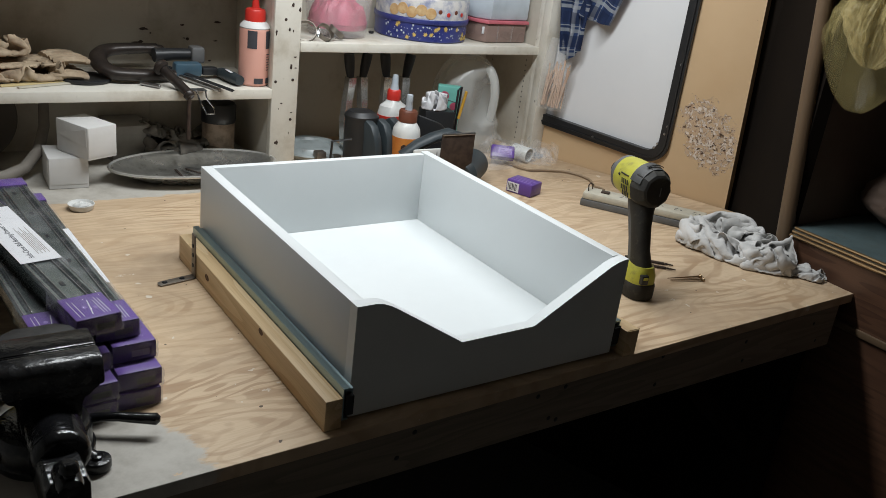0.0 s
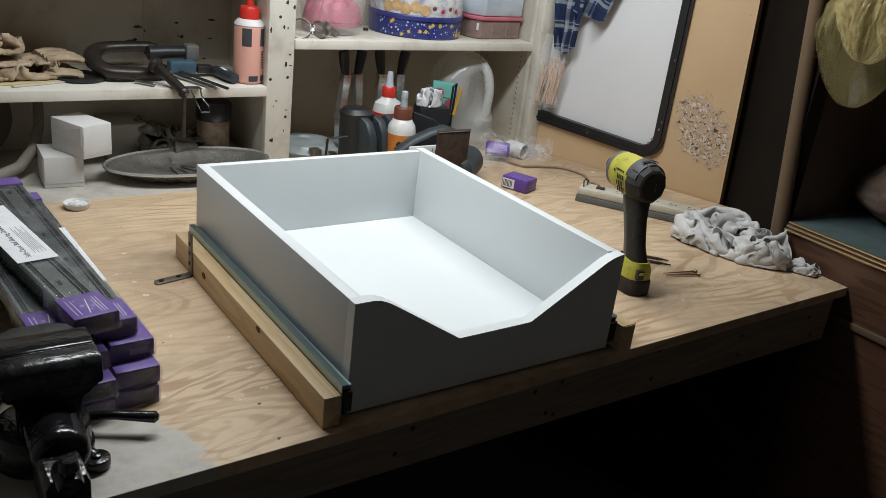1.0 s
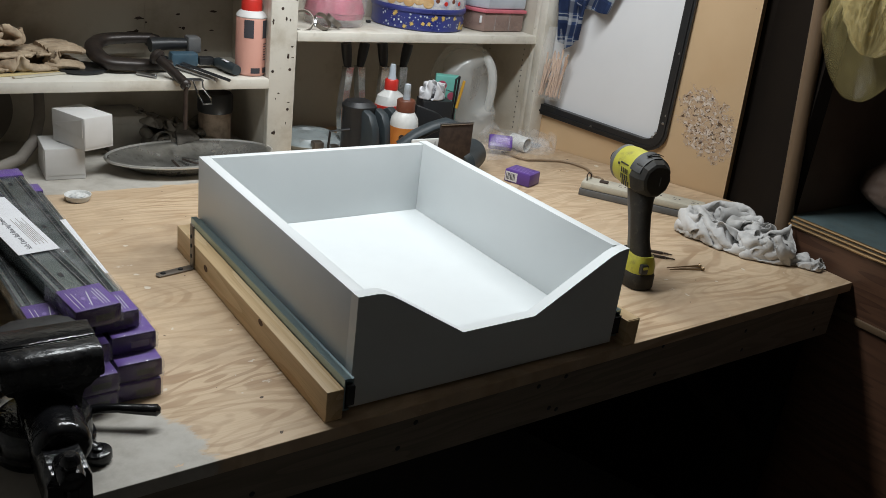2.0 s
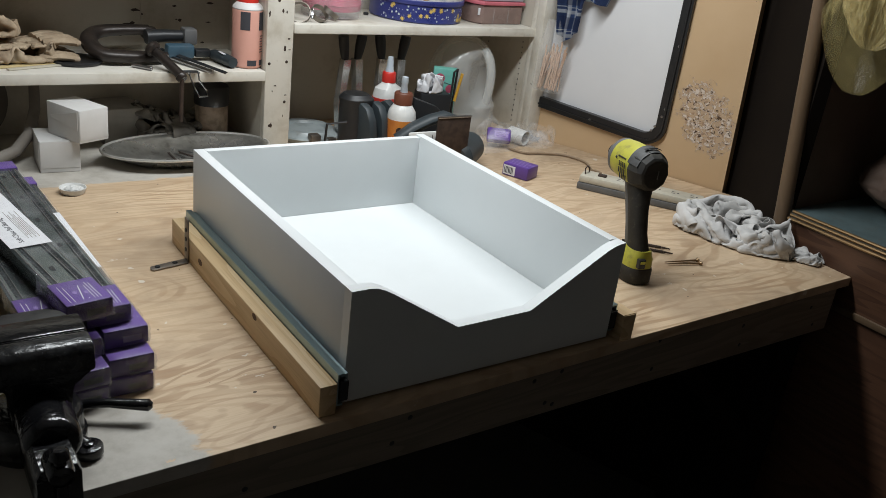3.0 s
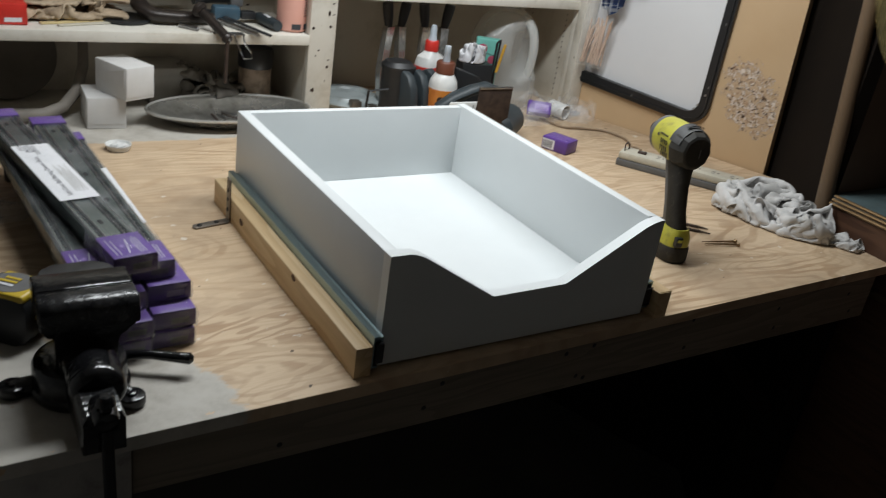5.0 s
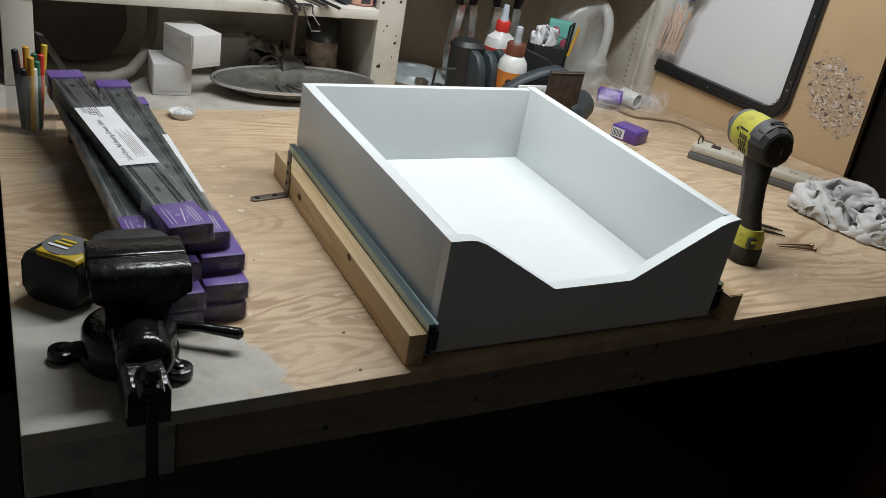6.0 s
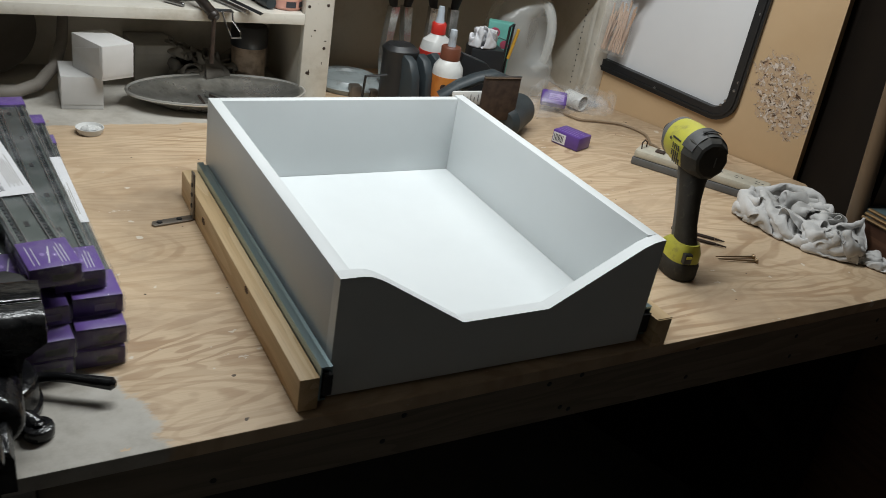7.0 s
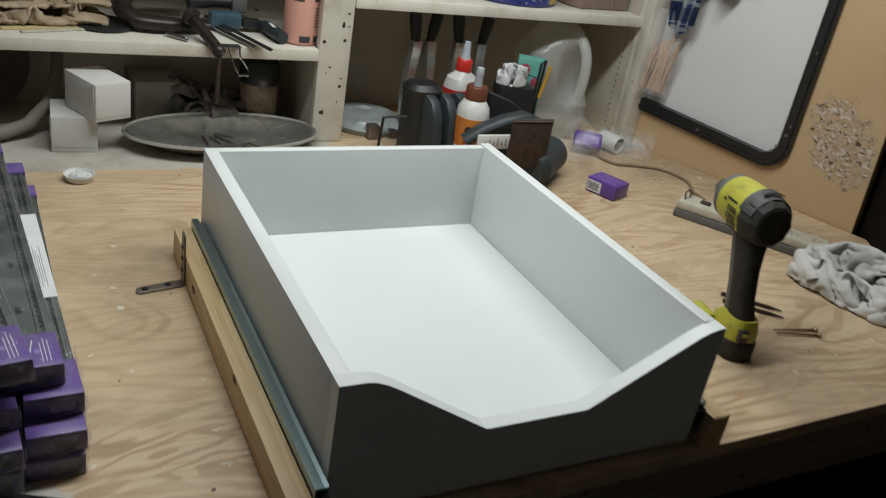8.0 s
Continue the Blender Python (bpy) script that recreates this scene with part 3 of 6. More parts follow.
slab("wall_south", (-1.55, -2.4, 0), (2.4, -2.35, 2.2), HOUSE, "unseen pale wall across the room, added to bounce light", "wall")
slab("wall_east", (2.35, -2.35, 0), (2.4, 1.235, 2.2), SHADEBLACK, "wall behind the closet, coloured near black for shade", "wall")

# the slanted wall: a frame whose x runs along the wall towards the room, z up, y into the wall
WALL = Matrix.Translation((1.118, 0.904, 0)) @ Matrix.Rotation(math.atan2(-0.93667, 0.35021), 4, "Z")
WLEN = 0.4826


def rounded(x0, x1, z0, z1, r, n=8, slope=0.0):
    """Outline of a rounded rectangle; slope lifts its bottom towards x0."""
    pts = []
    for cx, cz, a0 in ((x1 - r, z0 + r, -90), (x1 - r, z1 - r, 0), (x0 + r, z1 - r, 90), (x0 + r, z0 + r, 180)):
        for i in range(n + 1):
            a = radians(a0 + 90 * i / n)
            x, z = cx + r * math.cos(a), cz + r * math.sin(a)
            pts.append((x, z + slope * (x1 - x) * max(0.0, 1 - (z - z0) / 0.3)))
    return pts


def wall_with_opening(bm, outer, hole, y0, y1):
    """A thick sheet with a rounded hole."""
    for y in (y0, y1):
        vo, vh = [bm.verts.new((x, y, z)) for x, z in outer], [bm.verts.new((x, y, z)) for x, z in hole]
        es = [bm.edges.new((l[i], l[(i + 1) % len(l)])) for l in (vo, vh) for i in range(len(l))]
        bmesh.ops.triangle_fill(bm, edges=es, use_beauty=True)
    for l in (outer, hole):
        n = len(l)
        a, b = [bm.verts.new((x, y0, z)) for x, z in l], [bm.verts.new((x, y1, z)) for x, z in l]
        for i in range(n):
            bm.faces.new((a[i], a[(i + 1) % n], b[(i + 1) % n], b[i]))
    bmesh.ops.remove_doubles(bm, verts=bm.verts, dist=1e-5)
    return bm


WX0, WX1, WZ0, WZ1, WR, WS = -0.122, 0.3085, 0.962, 1.75, 0.058, 0.07
outer_hole = rounded(WX0, WX1, WZ0, WZ1, WR, 8, WS)
inner_hole = rounded(WX0 + 0.027, WX1 - 0.027, WZ0 + 0.03, WZ1 - 0.027, WR - 0.022, 8, WS)
# the gloom below the bench is painted into this wall's colour
solo("wall_lower", prism(B(), [(-0.13, 0), (WLEN + 0.037, 0), (WLEN - 0.0005, 0.859), (-0.13, 0.859)], 0.0, 0.03, 1), SHADEBLACK, "wall under the bench, coloured near black for shade", "wall", m=WALL, kind="structure", smooth=0)
panel = solo("wall_slanted", wall_with_opening(B(), [(-0.13, 0.86), (WLEN - 0.001, 0.86), (WLEN - 0.060, 2.2), (-0.13, 2.2)], outer_hole, 0.0, 0.03), TAN,
             "tan painted wall panel with a scuffed peeling patch beside the window", "wall", m=WALL, kind="structure", smooth=0)
window = thing("window_1", "caravan window with a black rubber frame and white pane", "window", m=WALL, kind="structure")
part("window_frame", wall_with_opening(B(), outer_hole, inner_hole, -0.012, 0.025), RUBBER, window, "black rubber frame with screws", 60)
part("frame_lip", wall_with_opening(B(), rounded(WX0 + 0.007, WX1 - 0.007, WZ0 + 0.008, WZ1 - 0.007, WR - 0.006, 8, WS),
                                    rounded(WX0 + 0.012, WX1 - 0.012, WZ0 + 0.013, WZ1 - 0.012, WR - 0.010, 8, WS), -0.0155, -0.0118), RUBBER, window, "", 60)
part("pane", prism(B(), rounded(WX0 + 0.02, WX1 - 0.02, WZ0 + 0.022, WZ1 - 0.02, WR - 0.016, 8, WS), 0.006, 0.012, 1), BLIND, window, "frosted white pane", 0)
for sx_, sz_ in ((0.296, 1.22), (0.296, 1.065), (0.292, 1.045), (0.279, 1.017), (0.272, 1.005), (0.296, 1.38), (0.10, 0.99)):
    b = lathe(B(), [(0, 0), (0.0036, 0), (0.0030, 0.0022), (0, 0.0026)], 10, at=(sx_, -0.0118, sz_), m=Matrix.Rotation(radians(90), 4, "X"))
    part("screw", b, STEEL, window)

# flakes of torn paper on the slanted wall
rng = random.Random(5)
flakes = B()
for _ in range(60):
    u, v = rng.gauss(0, 0.48), rng.gauss(0, 0.45)
    if u * u + v * v > 0.95 + 0.4 * noise.noise(Vector((u * 3, v * 3, 1))):
        continue
    x, z = 0.394 + u * 0.080, 1.066 + v * 0.082 - u * 0.024
    s, a = rng.uniform(0.0010, 0.0034), rng.uniform(0, 6.3)
    vs = [flakes.verts.new((x + s * math.cos(a + k * 1.25) * rng.uniform(0.25, 1.5), -0.0005 - rng.uniform(0, 0.0022), z + s * math.sin(a + k * 1.25) * rng.uniform(0.6, 1.4))) for k in range(5)]
    flakes.faces.new(vs)
nf = Nodes("torn_paper_flakes")
geo, ramp = nf.node("ShaderNodeNewGeometry"), nf.node("ShaderNodeValToRGB")
nf.link(geo.outputs["Random Per Island"], ramp.inputs[0])
ramp.color_ramp.interpolation = "CONSTANT"
for p_, c_ in ((0.0, (0.13, 0.08, 0.045, 1)), (0.25, (0.56, 0.44, 0.33, 1)), (0.48, (0.42, 0.28, 0.17, 1)), (0.76, (0.68, 0.60, 0.52, 1))):
    e_ = ramp.color_ramp.elements[0] if p_ == 0 else ramp.color_ramp.elements.new(p_)
    e_.color = c_
FLAKE = nf.done(ramp.outputs[0], 0.8)
tagged(part("flakes", flakes, FLAKE, panel, "torn white and brown flakes", 0), kind="stuff")

# ---- workbench ----
bench = thing("workbench", "long workbench with a scuffed plywood top and dark front board", "workbench")
top = [(-0.452, -0.036), (1.121, -0.002), (1.121, 0.17), (1.30, 0.40), (1.105, 0.93), (1.105, 1.232), (-0.452, 1.232)]
part("tabletop", prism(B(), top, BT - 0.019, BT, 2, 0.0012), PLY, bench, "scuffed plywood, white paint at one corner", 0)
part("apron", box(B(), (-0.30, -0.001, 0.792), (1.085, 0.022, BT - 0.0195), 0.002), APRON, bench, "dark wooden front board")
part("apron", box(B(), (-0.452, -0.008, 0.792), (-0.302, 0.022, BT - 0.0195), 0.002), APRON_WHITE, bench, "pale board")
# legs and brace take the near-black colour in place of under-bench shade
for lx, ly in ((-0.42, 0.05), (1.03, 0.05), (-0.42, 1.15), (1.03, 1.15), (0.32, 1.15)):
    part("leg", box(B(), (lx - 0.035, ly - 0.025, 0), (lx + 0.035, ly + 0.065, BT - 0.0195), 0.003), SHADEBLACK, bench)
part("brace", tube(B(), [(0.98, 0.06, 0.55), (0.70, 0.08, 0.80), (0.66, 0.08, 0.86)], 0.018, 8), SHADEBLACK, bench)
rng = random.Random(3)
for sx_ in (-0.12, 0.10, 0.33, 0.36, 0.58, 0.80, 1.02):
    for dz in (0.0, -0.05):
        part("screw", lathe(B(), [(0, 0), (0.004, 0), (0.003, 0.0006), (0, 0.0008)], 8, at=(sx_ + rng.uniform(-0.02, 0.02), -0.0011, 0.862 + dz + rng.uniform(-0.01, 0.01)), m=Matrix.Rotation(radians(90), 4, "X")), BLACK, bench)

# ---- shelf unit ----
SY, BACK = 0.983, 1.214
unit = thing("shelf_unit", "white painted shelf unit with chipped edges behind the bench", "shelf", (0, 0, BT))


def U(a, b):
    return (a[0], a[1], a[2] - BT), (b[0], b[1], b[2] - BT)


part("back_panel", box(B(), *U((-0.43, BACK, BT), (0.0997, BACK + 0.018, 1.95))), SHELF_IN, unit, "duller cream board", 0)
part("back_panel", box(B(), *U((0.1003, BACK + 0.001, BT), (1.10, BACK + 0.018, 1.95))), SHELF_IN, unit, "duller cream board", 0)
for x0, x1 in ((-0.432, -0.378), (0.304, 0.367), (1.060, 1.083)):
    part("post", box(B(), *U((x0, SY, BT + 0.001), (x1, SY + 0.02, 1.95)), 0.002), SHELF, unit, "chipped white upright")
part("post_trim", box(B(), *U((1.057, 0.953, BT + 0.001), (1.098, SY - 0.0005, 1.95)), 0.002), SHELF, unit, "chipped white trim board")
for x0, x1 in ((-0.425, -0.400), (0.306, 0.324), (0.348, 0.366), (1.062, 1.080)):
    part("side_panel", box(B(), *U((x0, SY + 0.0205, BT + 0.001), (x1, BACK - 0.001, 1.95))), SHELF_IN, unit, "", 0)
part("shelf", box(B(), *U((-0.399, SY - 0.003, 1.065), (0.3035, BACK - 0.001, 1.087)), 0.0015), SHELF, unit, "chipped white shelf board")
part("shelf", box(B(), *U((0.3675, SY - 0.003, 1.170), (1.0595, BACK - 0.001, 1.191)), 0.0015), SHELF, unit, "chipped white shelf board")
# left bay's upper board is out of view, added to shade the back
part("shelf", box(B(), *U((-0.399, SY - 0.003, 1.345), (0.3035, BACK - 0.001, 1.367)), 0.0015), SHELF, unit)
part("shelf", box(B(), *U((0.3675, SY - 0.003, 1.50), (1.0595, BACK - 0.001, 1.522)), 0.0015), SHELF, unit)
for i in range(18):
    for yy in (SY + 0.045, BACK - 0.035):
        part("peg_hole", lathe(B(), [(0, 0), (0.0022, 0), (0.0022, 0.0006), (0, 0.0006)], 6, at=(1.0618, yy, 0.03 + i * 0.0145), m=Matrix.Rotation(radians(-90), 4, "Y")), INK, unit)
for x_, z_ in ((0.312, 1.103), (0.353, 1.107), (0.352, 1.016), (0.330, 1.240), (0.318, 0.962)):
    part("nail_head", lathe(B(), [(0, 0), (0.0035, 0), (0.0025, 0.0008), (0, 0.001)], 8, at=(x_, SY - 0.0002, z_ - BT), m=Matrix.Rotation(radians(90), 4, "X")), RUST, unit)

rng = random.Random(23)
for k in range(26):
    on_post = k % 2
    x_ = rng.uniform(0.308, 0.362) if on_post else rng.choice((rng.uniform(0.02, 0.26), rng.uniform(-0.25, 0.28)))
    y_ = SY if on_post else BACK
    z_ = rng.uniform(0.95, 1.28) if on_post else rng.uniform(1.10, 1.20)
    w_, h_ = (rng.uniform(0.001, 0.004), rng.uniform(0.001, 0.007)) if on_post else (rng.uniform(0.002, 0.014), rng.uniform(0.001, 0.004))
    n_ = 9
    pts_ = [(x_ + w_ * math.cos(i * 2 * math.pi / n_) * rng.uniform(0.5, 1.2), z_ - BT + h_ * math.sin(i * 2 * math.pi / n_) * rng.uniform(0.5, 1.2)) for i in range(n_)]
    part("paint_chip", prism(B(), pts_, y_ - 0.0005, y_ + 0.0004, 1), RUST, unit, "", 0)

# ---- closet ----
closet = thing("closet", "dark brown open closet with a teal shelf and gold trim", "cabinet", (1.123, 0.16, 0))
part("front_panel", box(B(), (0, -1.55, 0.0), (0.02, 0.0, 0.958)), BROWN, closet, "dark wood front", 0)
part("lower_strip", box(B(), (-0.008, -0.55, 0.822), (-0.0005, -0.135, 0.836), 0.002), POSTWOOD, closet, "pale strip")
part("closet_shelf", box(B(), (0.021, -1.55, 0.945), (0.75, 0.02, 0.972)), TEAL, closet, "teal laminate shelf", 0)
for i in range(3):
    part("trim_strip", tube(B(), [(-0.003 + 0.006 * i, -1.55, 0.9615 + 0.0068 * i), (-0.003 + 0.006 * i, 0.004, 0.9615 + 0.0068 * i)], 0.0036, 8), GOLD, closet, "gold trim")
part("side_board", rod(B(), (0.016, 0.024, 0.900), (0.016, 0.167, 2.19), 0.016, 0.016, 40), POSTWOOD, closet, "rounded light brown upright edge")
part("side_panel", prism(B(), [(0.014, 0.0), (0.030, 0.0), (0.040, 0.972), (0.175, 2.19), (0.160, 2.19), (0.024, 0.972)], 0.020, 0.76, 0), CLOSETIN, closet, "", 0)
part("back_panel", box(B(), (0.76, -1.55, 0), (0.78, 0.2, 2.19)), CLOSETIN, closet, "", 0)
# dark panel; the shade from the slanted wall's edge is in its colour
solo("wall_return", prism(B(), [(1.288, 0.548), (1.318, 0.462), (1.140, 0.196), (1.165, 0.182), (1.350, 0.452), (1.318, 0.560)], 0.0, 2.2), SHADEBLACK, "dark wall panel between window and closet, its shade put into the colour", "wall", kind="structure", smooth=0)

# ---- drawer on its slides ----
DW, DD, Z0, Z1, TH, TL, TR, TB = 0.454, 0.56, 0.004, 0.158, 0.0175, 0.0172, 0.0165, 0.0145
drawer = thing("drawer_box", "white drawer box with a dipped front, on slides", "drawer", (0, 0, BT))
part("side", box(B(), (0, TH + 0.00005, Z0), (TL, DD, Z1), 0.0003), WHITE, drawer)
part("side", box(B(), (DW - TR, TH + 0.00005, Z0), (DW, DD, Z1 + 0.003), 0.0003), WHITE, drawer)
part("back", box(B(), (TL + 0.00005, DD - TB, Z0), (DW - TR - 0.00005, DD - 0.0001, Z1 + 0.0002), 0.0003), WHITE, drawer)
part("bottom_board", box(B(), (TL + 0.0003, TH + 0.0004, 0.012), (DW - TR - 0.0003, DD - TB - 0.0004, 0.0245)), WHITE, drawer, "", 0)
dip = [(0, Z0), (DW, Z0), (DW, 0.161)]
dip += [(0.446, 0.1605), (0.434, 0.158), (0.420, 0.1525), (0.290, 0.0805), (0.286, 0.0795), (0.168, 0.0785), (0.164, 0.0790)]
dip += [(0.060, 0.1445), (0.048, 0.1515), (0.036, 0.1565), (0.026, 0.158), (0, 0.158)]
part("front", prism(B(), dip, 0.0, TH, 1), WHITE, drawer, "front board cut in a wide dip", 25)

for side_x, flip, name_ in ((-0.040, 1, "left"), (0.494, -1, "right")):
    rail = thing("wooden_rail", "pine batten holding the drawer slide on the bench", "rail", (side_x, -0.014, BT), group="drawer rails")
    part("batten", box(B(), (0, 0, 0.0005), (0.0235 * flip, 0.562 if flip > 0 else 0.55, 0.0435), 0.0014), PINE, rail)
    for ky, kz, kr in ((0.203, 0.0375, 0.0052), (0.422, 0.024, 0.006)) if flip > 0 else ((0.36, 0.030, 0.005),):
        part("knot", lathe(B(), [(0, -0.001), (kr, -0.001), (kr * 0.9, 0.0002), (0, 0.0003)], 14, at=(0, ky, kz), m=Matrix.Rotation(radians(-90 * flip), 4, "Y"), sy=1.6), KNOT, rail, "brown knot")
    slide = thing("drawer_slide", "zinc ball-bearing drawer slide beside the batten", "drawer slide", (side_x + 0.0242 * flip, -0.012 if flip > 0 else 0.004, BT), group="drawer slides")
    w = 0.0155 * flip
    part("outer_channel", prism(B(), [(0, 0.010), (w * 0.55, 0.010), (w * 0.55, 0.0125), (w * 0.12, 0.0125), (w * 0.12, 0.0525), (w * 0.6, 0.0525), (w * 0.6, 0.055), (0, 0.055)], 0.0, 0.562, 1), ZINC, slide, "", 0)
    part("inner_channel", prism(B(), [(w * 0.35, 0.017), (w * 0.99, 0.013), (w * 0.99, 0.052), (w * 0.35, 0.049), (w * 0.35, 0.0465), (w * 0.85, 0.0465), (w * 0.85, 0.019), (w * 0.35, 0.0195)], 0.004, 0.558, 1), ZINC, slide, "", 0)
    part("end_stop", box(B(), (w * 0.2, -0.004, 0.018), (w * 0.9, 0.004, 0.046), 0.0015), BLACK, slide, "black plastic stop")

bracket = thing("corner_bracket", "dull steel corner bracket screwed beside the batten", "bracket", (-0.0405, 0.462, BT))
part("flat_leg", prism(B(), [(-0.064, -0.012), (-0.060, -0.017), (-0.004, -0.006), (0, -0.003), (0, 0.012), (-0.004, 0.010), (-0.058, -0.001), (-0.062, -0.003)], 0.0006, 0.003, 2, 0.0005), GALV, bracket)
part("upright_leg", box(B(), (-0.0027, -0.004, 0.003), (0, 0.012, 0.076), 0.0008), GALV, bracket)
for px_, py_ in ((-0.052, -0.0075), (-0.022, -0.0005)):
    part("screw_head", lathe(B(), [(0, 0), (0.0045, 0), (0.0035, 0.0018), (0, 0.0024)], 14, at=(px_, py_, 0.003)), BLACK, bracket)
for pz_ in (0.022, 0.04, 0.056):
    part("screw_head", lathe(B(), [(0, 0), (0.0038, 0), (0.003, 0.0014), (0, 0.0018)], 14, at=(-0.0027, 0.004, pz_), m=Matrix.Rotation(radians(-90), 4, "Y")), BLACK, bracket)

# ---- packs of drawer slides ----
PH, PL, PW = 0.0206, 0.570, 0.0265


def slide_pack(near, rz, level, labelled, near_len=0.058, turned=1):
    """One shrink-wrapped pair of drawer slides with purple card ends; near is the middle of its near end."""
    p = thing("slide_pack", "shrink-wrapped pair of drawer slides with purple card ends" + (" and white label" if labelled else ""), "packaged slides",
              (near[0], near[1], BT + level * (1.19 * PH + 0.0003)), rz, "stack of slide packs")
    p.scale.z = 1.19
    prof = [(-PW + 0.002, 0.001), (PW - 0.002, 0.001), (PW - 0.001, 0.0165), (PW - 0.004, 0.0188), (PW - 0.008, 0.0188), (PW - 0.010, 0.0160), (PW - 0.013, 0.0172),
            (-PW + 0.013, 0.0172), (-PW + 0.010, 0.0160), (-PW + 0.008, 0.0188), (-PW + 0.004, 0.0188), (-PW + 0.001, 0.0165)]
    part("slide", prism(B(), prof, 0.03, PL - 0.02, 1, 0.0004), SLIDEDARK, p, "dark grey-green steel slides", 0)
    # thin steel strips added as the bright streaks of reflection along the slides
    for xx in (-0.0222, -0.0118, 0.0118, 0.0222):
        part("glint_strip", box(B(), (xx - 0.0007, near_len + 0.004, 0.0176), (xx + 0.0007, PL - 0.040, 0.0191), 0.0002), STEEL, p, "", 0)
    for k in range(5):
        part("slot", box(B(), (0.003 * (k % 2) - 0.004, 0.105 + k * 0.098, 0.0172), (0.003 * (k % 2) + 0.001, 0.117 + k * 0.098, 0.0176)), BLACK, p, "", 0)
    for y0, y1, nm in ((0.0, near_len, "near"), (PL - 0.036, PL, "far")):
        # box in the shaded purple, top sheet in the lit one
        e = part("card_end", box(B(), (-PW, y0, 0.0004), (PW, y1, PH - 0.0012), 0.0012), PURPLE_SHADED, p, "purple card box, sides coloured darker for shade")
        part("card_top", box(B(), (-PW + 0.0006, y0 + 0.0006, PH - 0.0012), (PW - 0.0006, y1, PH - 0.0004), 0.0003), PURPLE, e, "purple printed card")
        if nm == "near" and level > 2:
            for k, xx in enumerate((-0.019, -0.014, 0.009, 0.0125, 0.016)):
                part("print_line", box(B(), (xx, y0 + 0.008, PH - 0.0004), (xx + 0.0007, y1 - 0.010 - 0.004 * (k % 3), PH - 0.0002)), PAPER, e, "", 0)
            part("print_line", prism(B(), [(-0.004, 0.010), (-0.0028, 0.010), (0.004, 0.046), (0.0028, 0.046)], PH - 0.0004, PH - 0.0002), PAPER, e, "", 0)
            for xx, yy in ((-0.006, 0.030), (0.006, 0.026)):
                part("print_dot", lathe(B(), [(0, 0), (0.0036, 0), (0.0036, 0.0002), (0, 0.0002)], 12, at=(xx, yy, PH - 0.0004), sx=0.7), LAVENDER, e, "", 0)
        if nm == "near":
            part("front_sticker", box(B(), (-0.004, y0 - 0.0002, 0.005), (0.018, y0 + 0.0004, 0.012)), CARDGREY if level == 2 else INK, e, "", 0)
    if labelled:
        lab = part("label", box(B(), (-PW + 0.0006, 0.184, 0.0189), (PW - 0.0008, 0.398, 0.0194)), PAPER, p, "white paper label", 0)
        letters("lettering", "Soft-Close Ball Bearing Drawer Slides", 0.0098, INK, lab, pose(-0.004, 0.272, 0.0195, 0, 0, 90), "black print")
        part("print_ring", lathe(B(), [(0.0062, 0), (0.0062, 0.0003), (0.0044, 0.0003), (0.0044, 0)], 20, at=(-0.006, 0.372, 0.0194), sy=0.75), INK, lab)
        for k in range(7):
            part("print_line", box(B(), (0.004 + 0.0024 * k, 0.208 + 0.01 * (k % 2), 0.0194), (0.0048 + 0.0024 * k, 0.308 - 0.012 * (k % 3), 0.0196)), CARDGREY, lab, "", 0)
            part("print_line", box(B(), (-0.018 + 0.0034 * k, 0.356 + (0.02 if k < 5 else 0.0), 0.0194), (-0.0168 + 0.0034 * k, 0.404 - 0.006 * (k % 3), 0.0196)), INK, lab, "", 0)
    for side in (-1, 1):
        row = B()
        for k in range(46):
            box(row, (side * 0.0155 - 0.0011, 0.075 + k * 0.0098, 0.0158), (side * 0.0155 + 0.0011, 0.0795 + k * 0.0098, 0.0174))
        part("ball_row", row, BLACK, p, "", 0)
    wrap = box(B(), (-PW - 0.0006, -0.0008, 0.0002), (PW + 0.0006, PL + 0.0008, PH + 0.0001), 0.002)
    o = part("wrap", wrap, WRAP, p, "clear shrink wrap")
    o.visible_shadow = False
    # crinkled end film, with glints painted as pale patches
    for side in range(3):
        U, V = np.meshgrid(np.linspace(-1, 1, 30), np.linspace(0, 1, 14), indexing="ij")
        rough_ = np.array([[abs(noise.noise(Vector((u * 4, v * 3, near[1] * 90 + level + side * 7)))) + 0.5 * abs(noise.noise(Vector((u * 9, v * 8, near[0] * 90 + side)))) for u, v in zip(ru, rv)] for ru, rv in zip(U, V)])
        if side == 0:
            grid = np.stack([U * (PW + 0.001), -0.0010 - 0.0045 * rough_, V * (PH - 0.001) + 0.0005], -1)
        else:
            grid = np.stack([(PW + 0.0008 + 0.003 * rough_) * (1 if side == 1 else -1), 0.045 + U * 0.046, V * (PH - 0.001) + 0.0005], -1)
        part("wrap_end", sheet(B(), grid, 1, 0.0), WRAPGLINT, o, "", -1).visible_shadow = False
    return p


slide_pack((-0.2220, 0.123), 1.2, 0, False)
slide_pack((-0.2770, 0.112), 3.6, 0, False)
slide_pack((-0.2195, 0.127), 1.6, 1, False)
slide_pack((-0.2745, 0.112), 4.6, 1, False)
slide_pack((-0.2190, 0.152), 3.0, 2, True)
slide_pack((-0.2760, 0.140), 5.0, 2, False)
slide_pack((-0.2345, 0.167), 4.1, 3, False)
slide_pack((-0.3020, 0.165), 4.6, 3, False)
slide_pack((-0.2610, 0.141), 9.2, 4, True, 0.062)

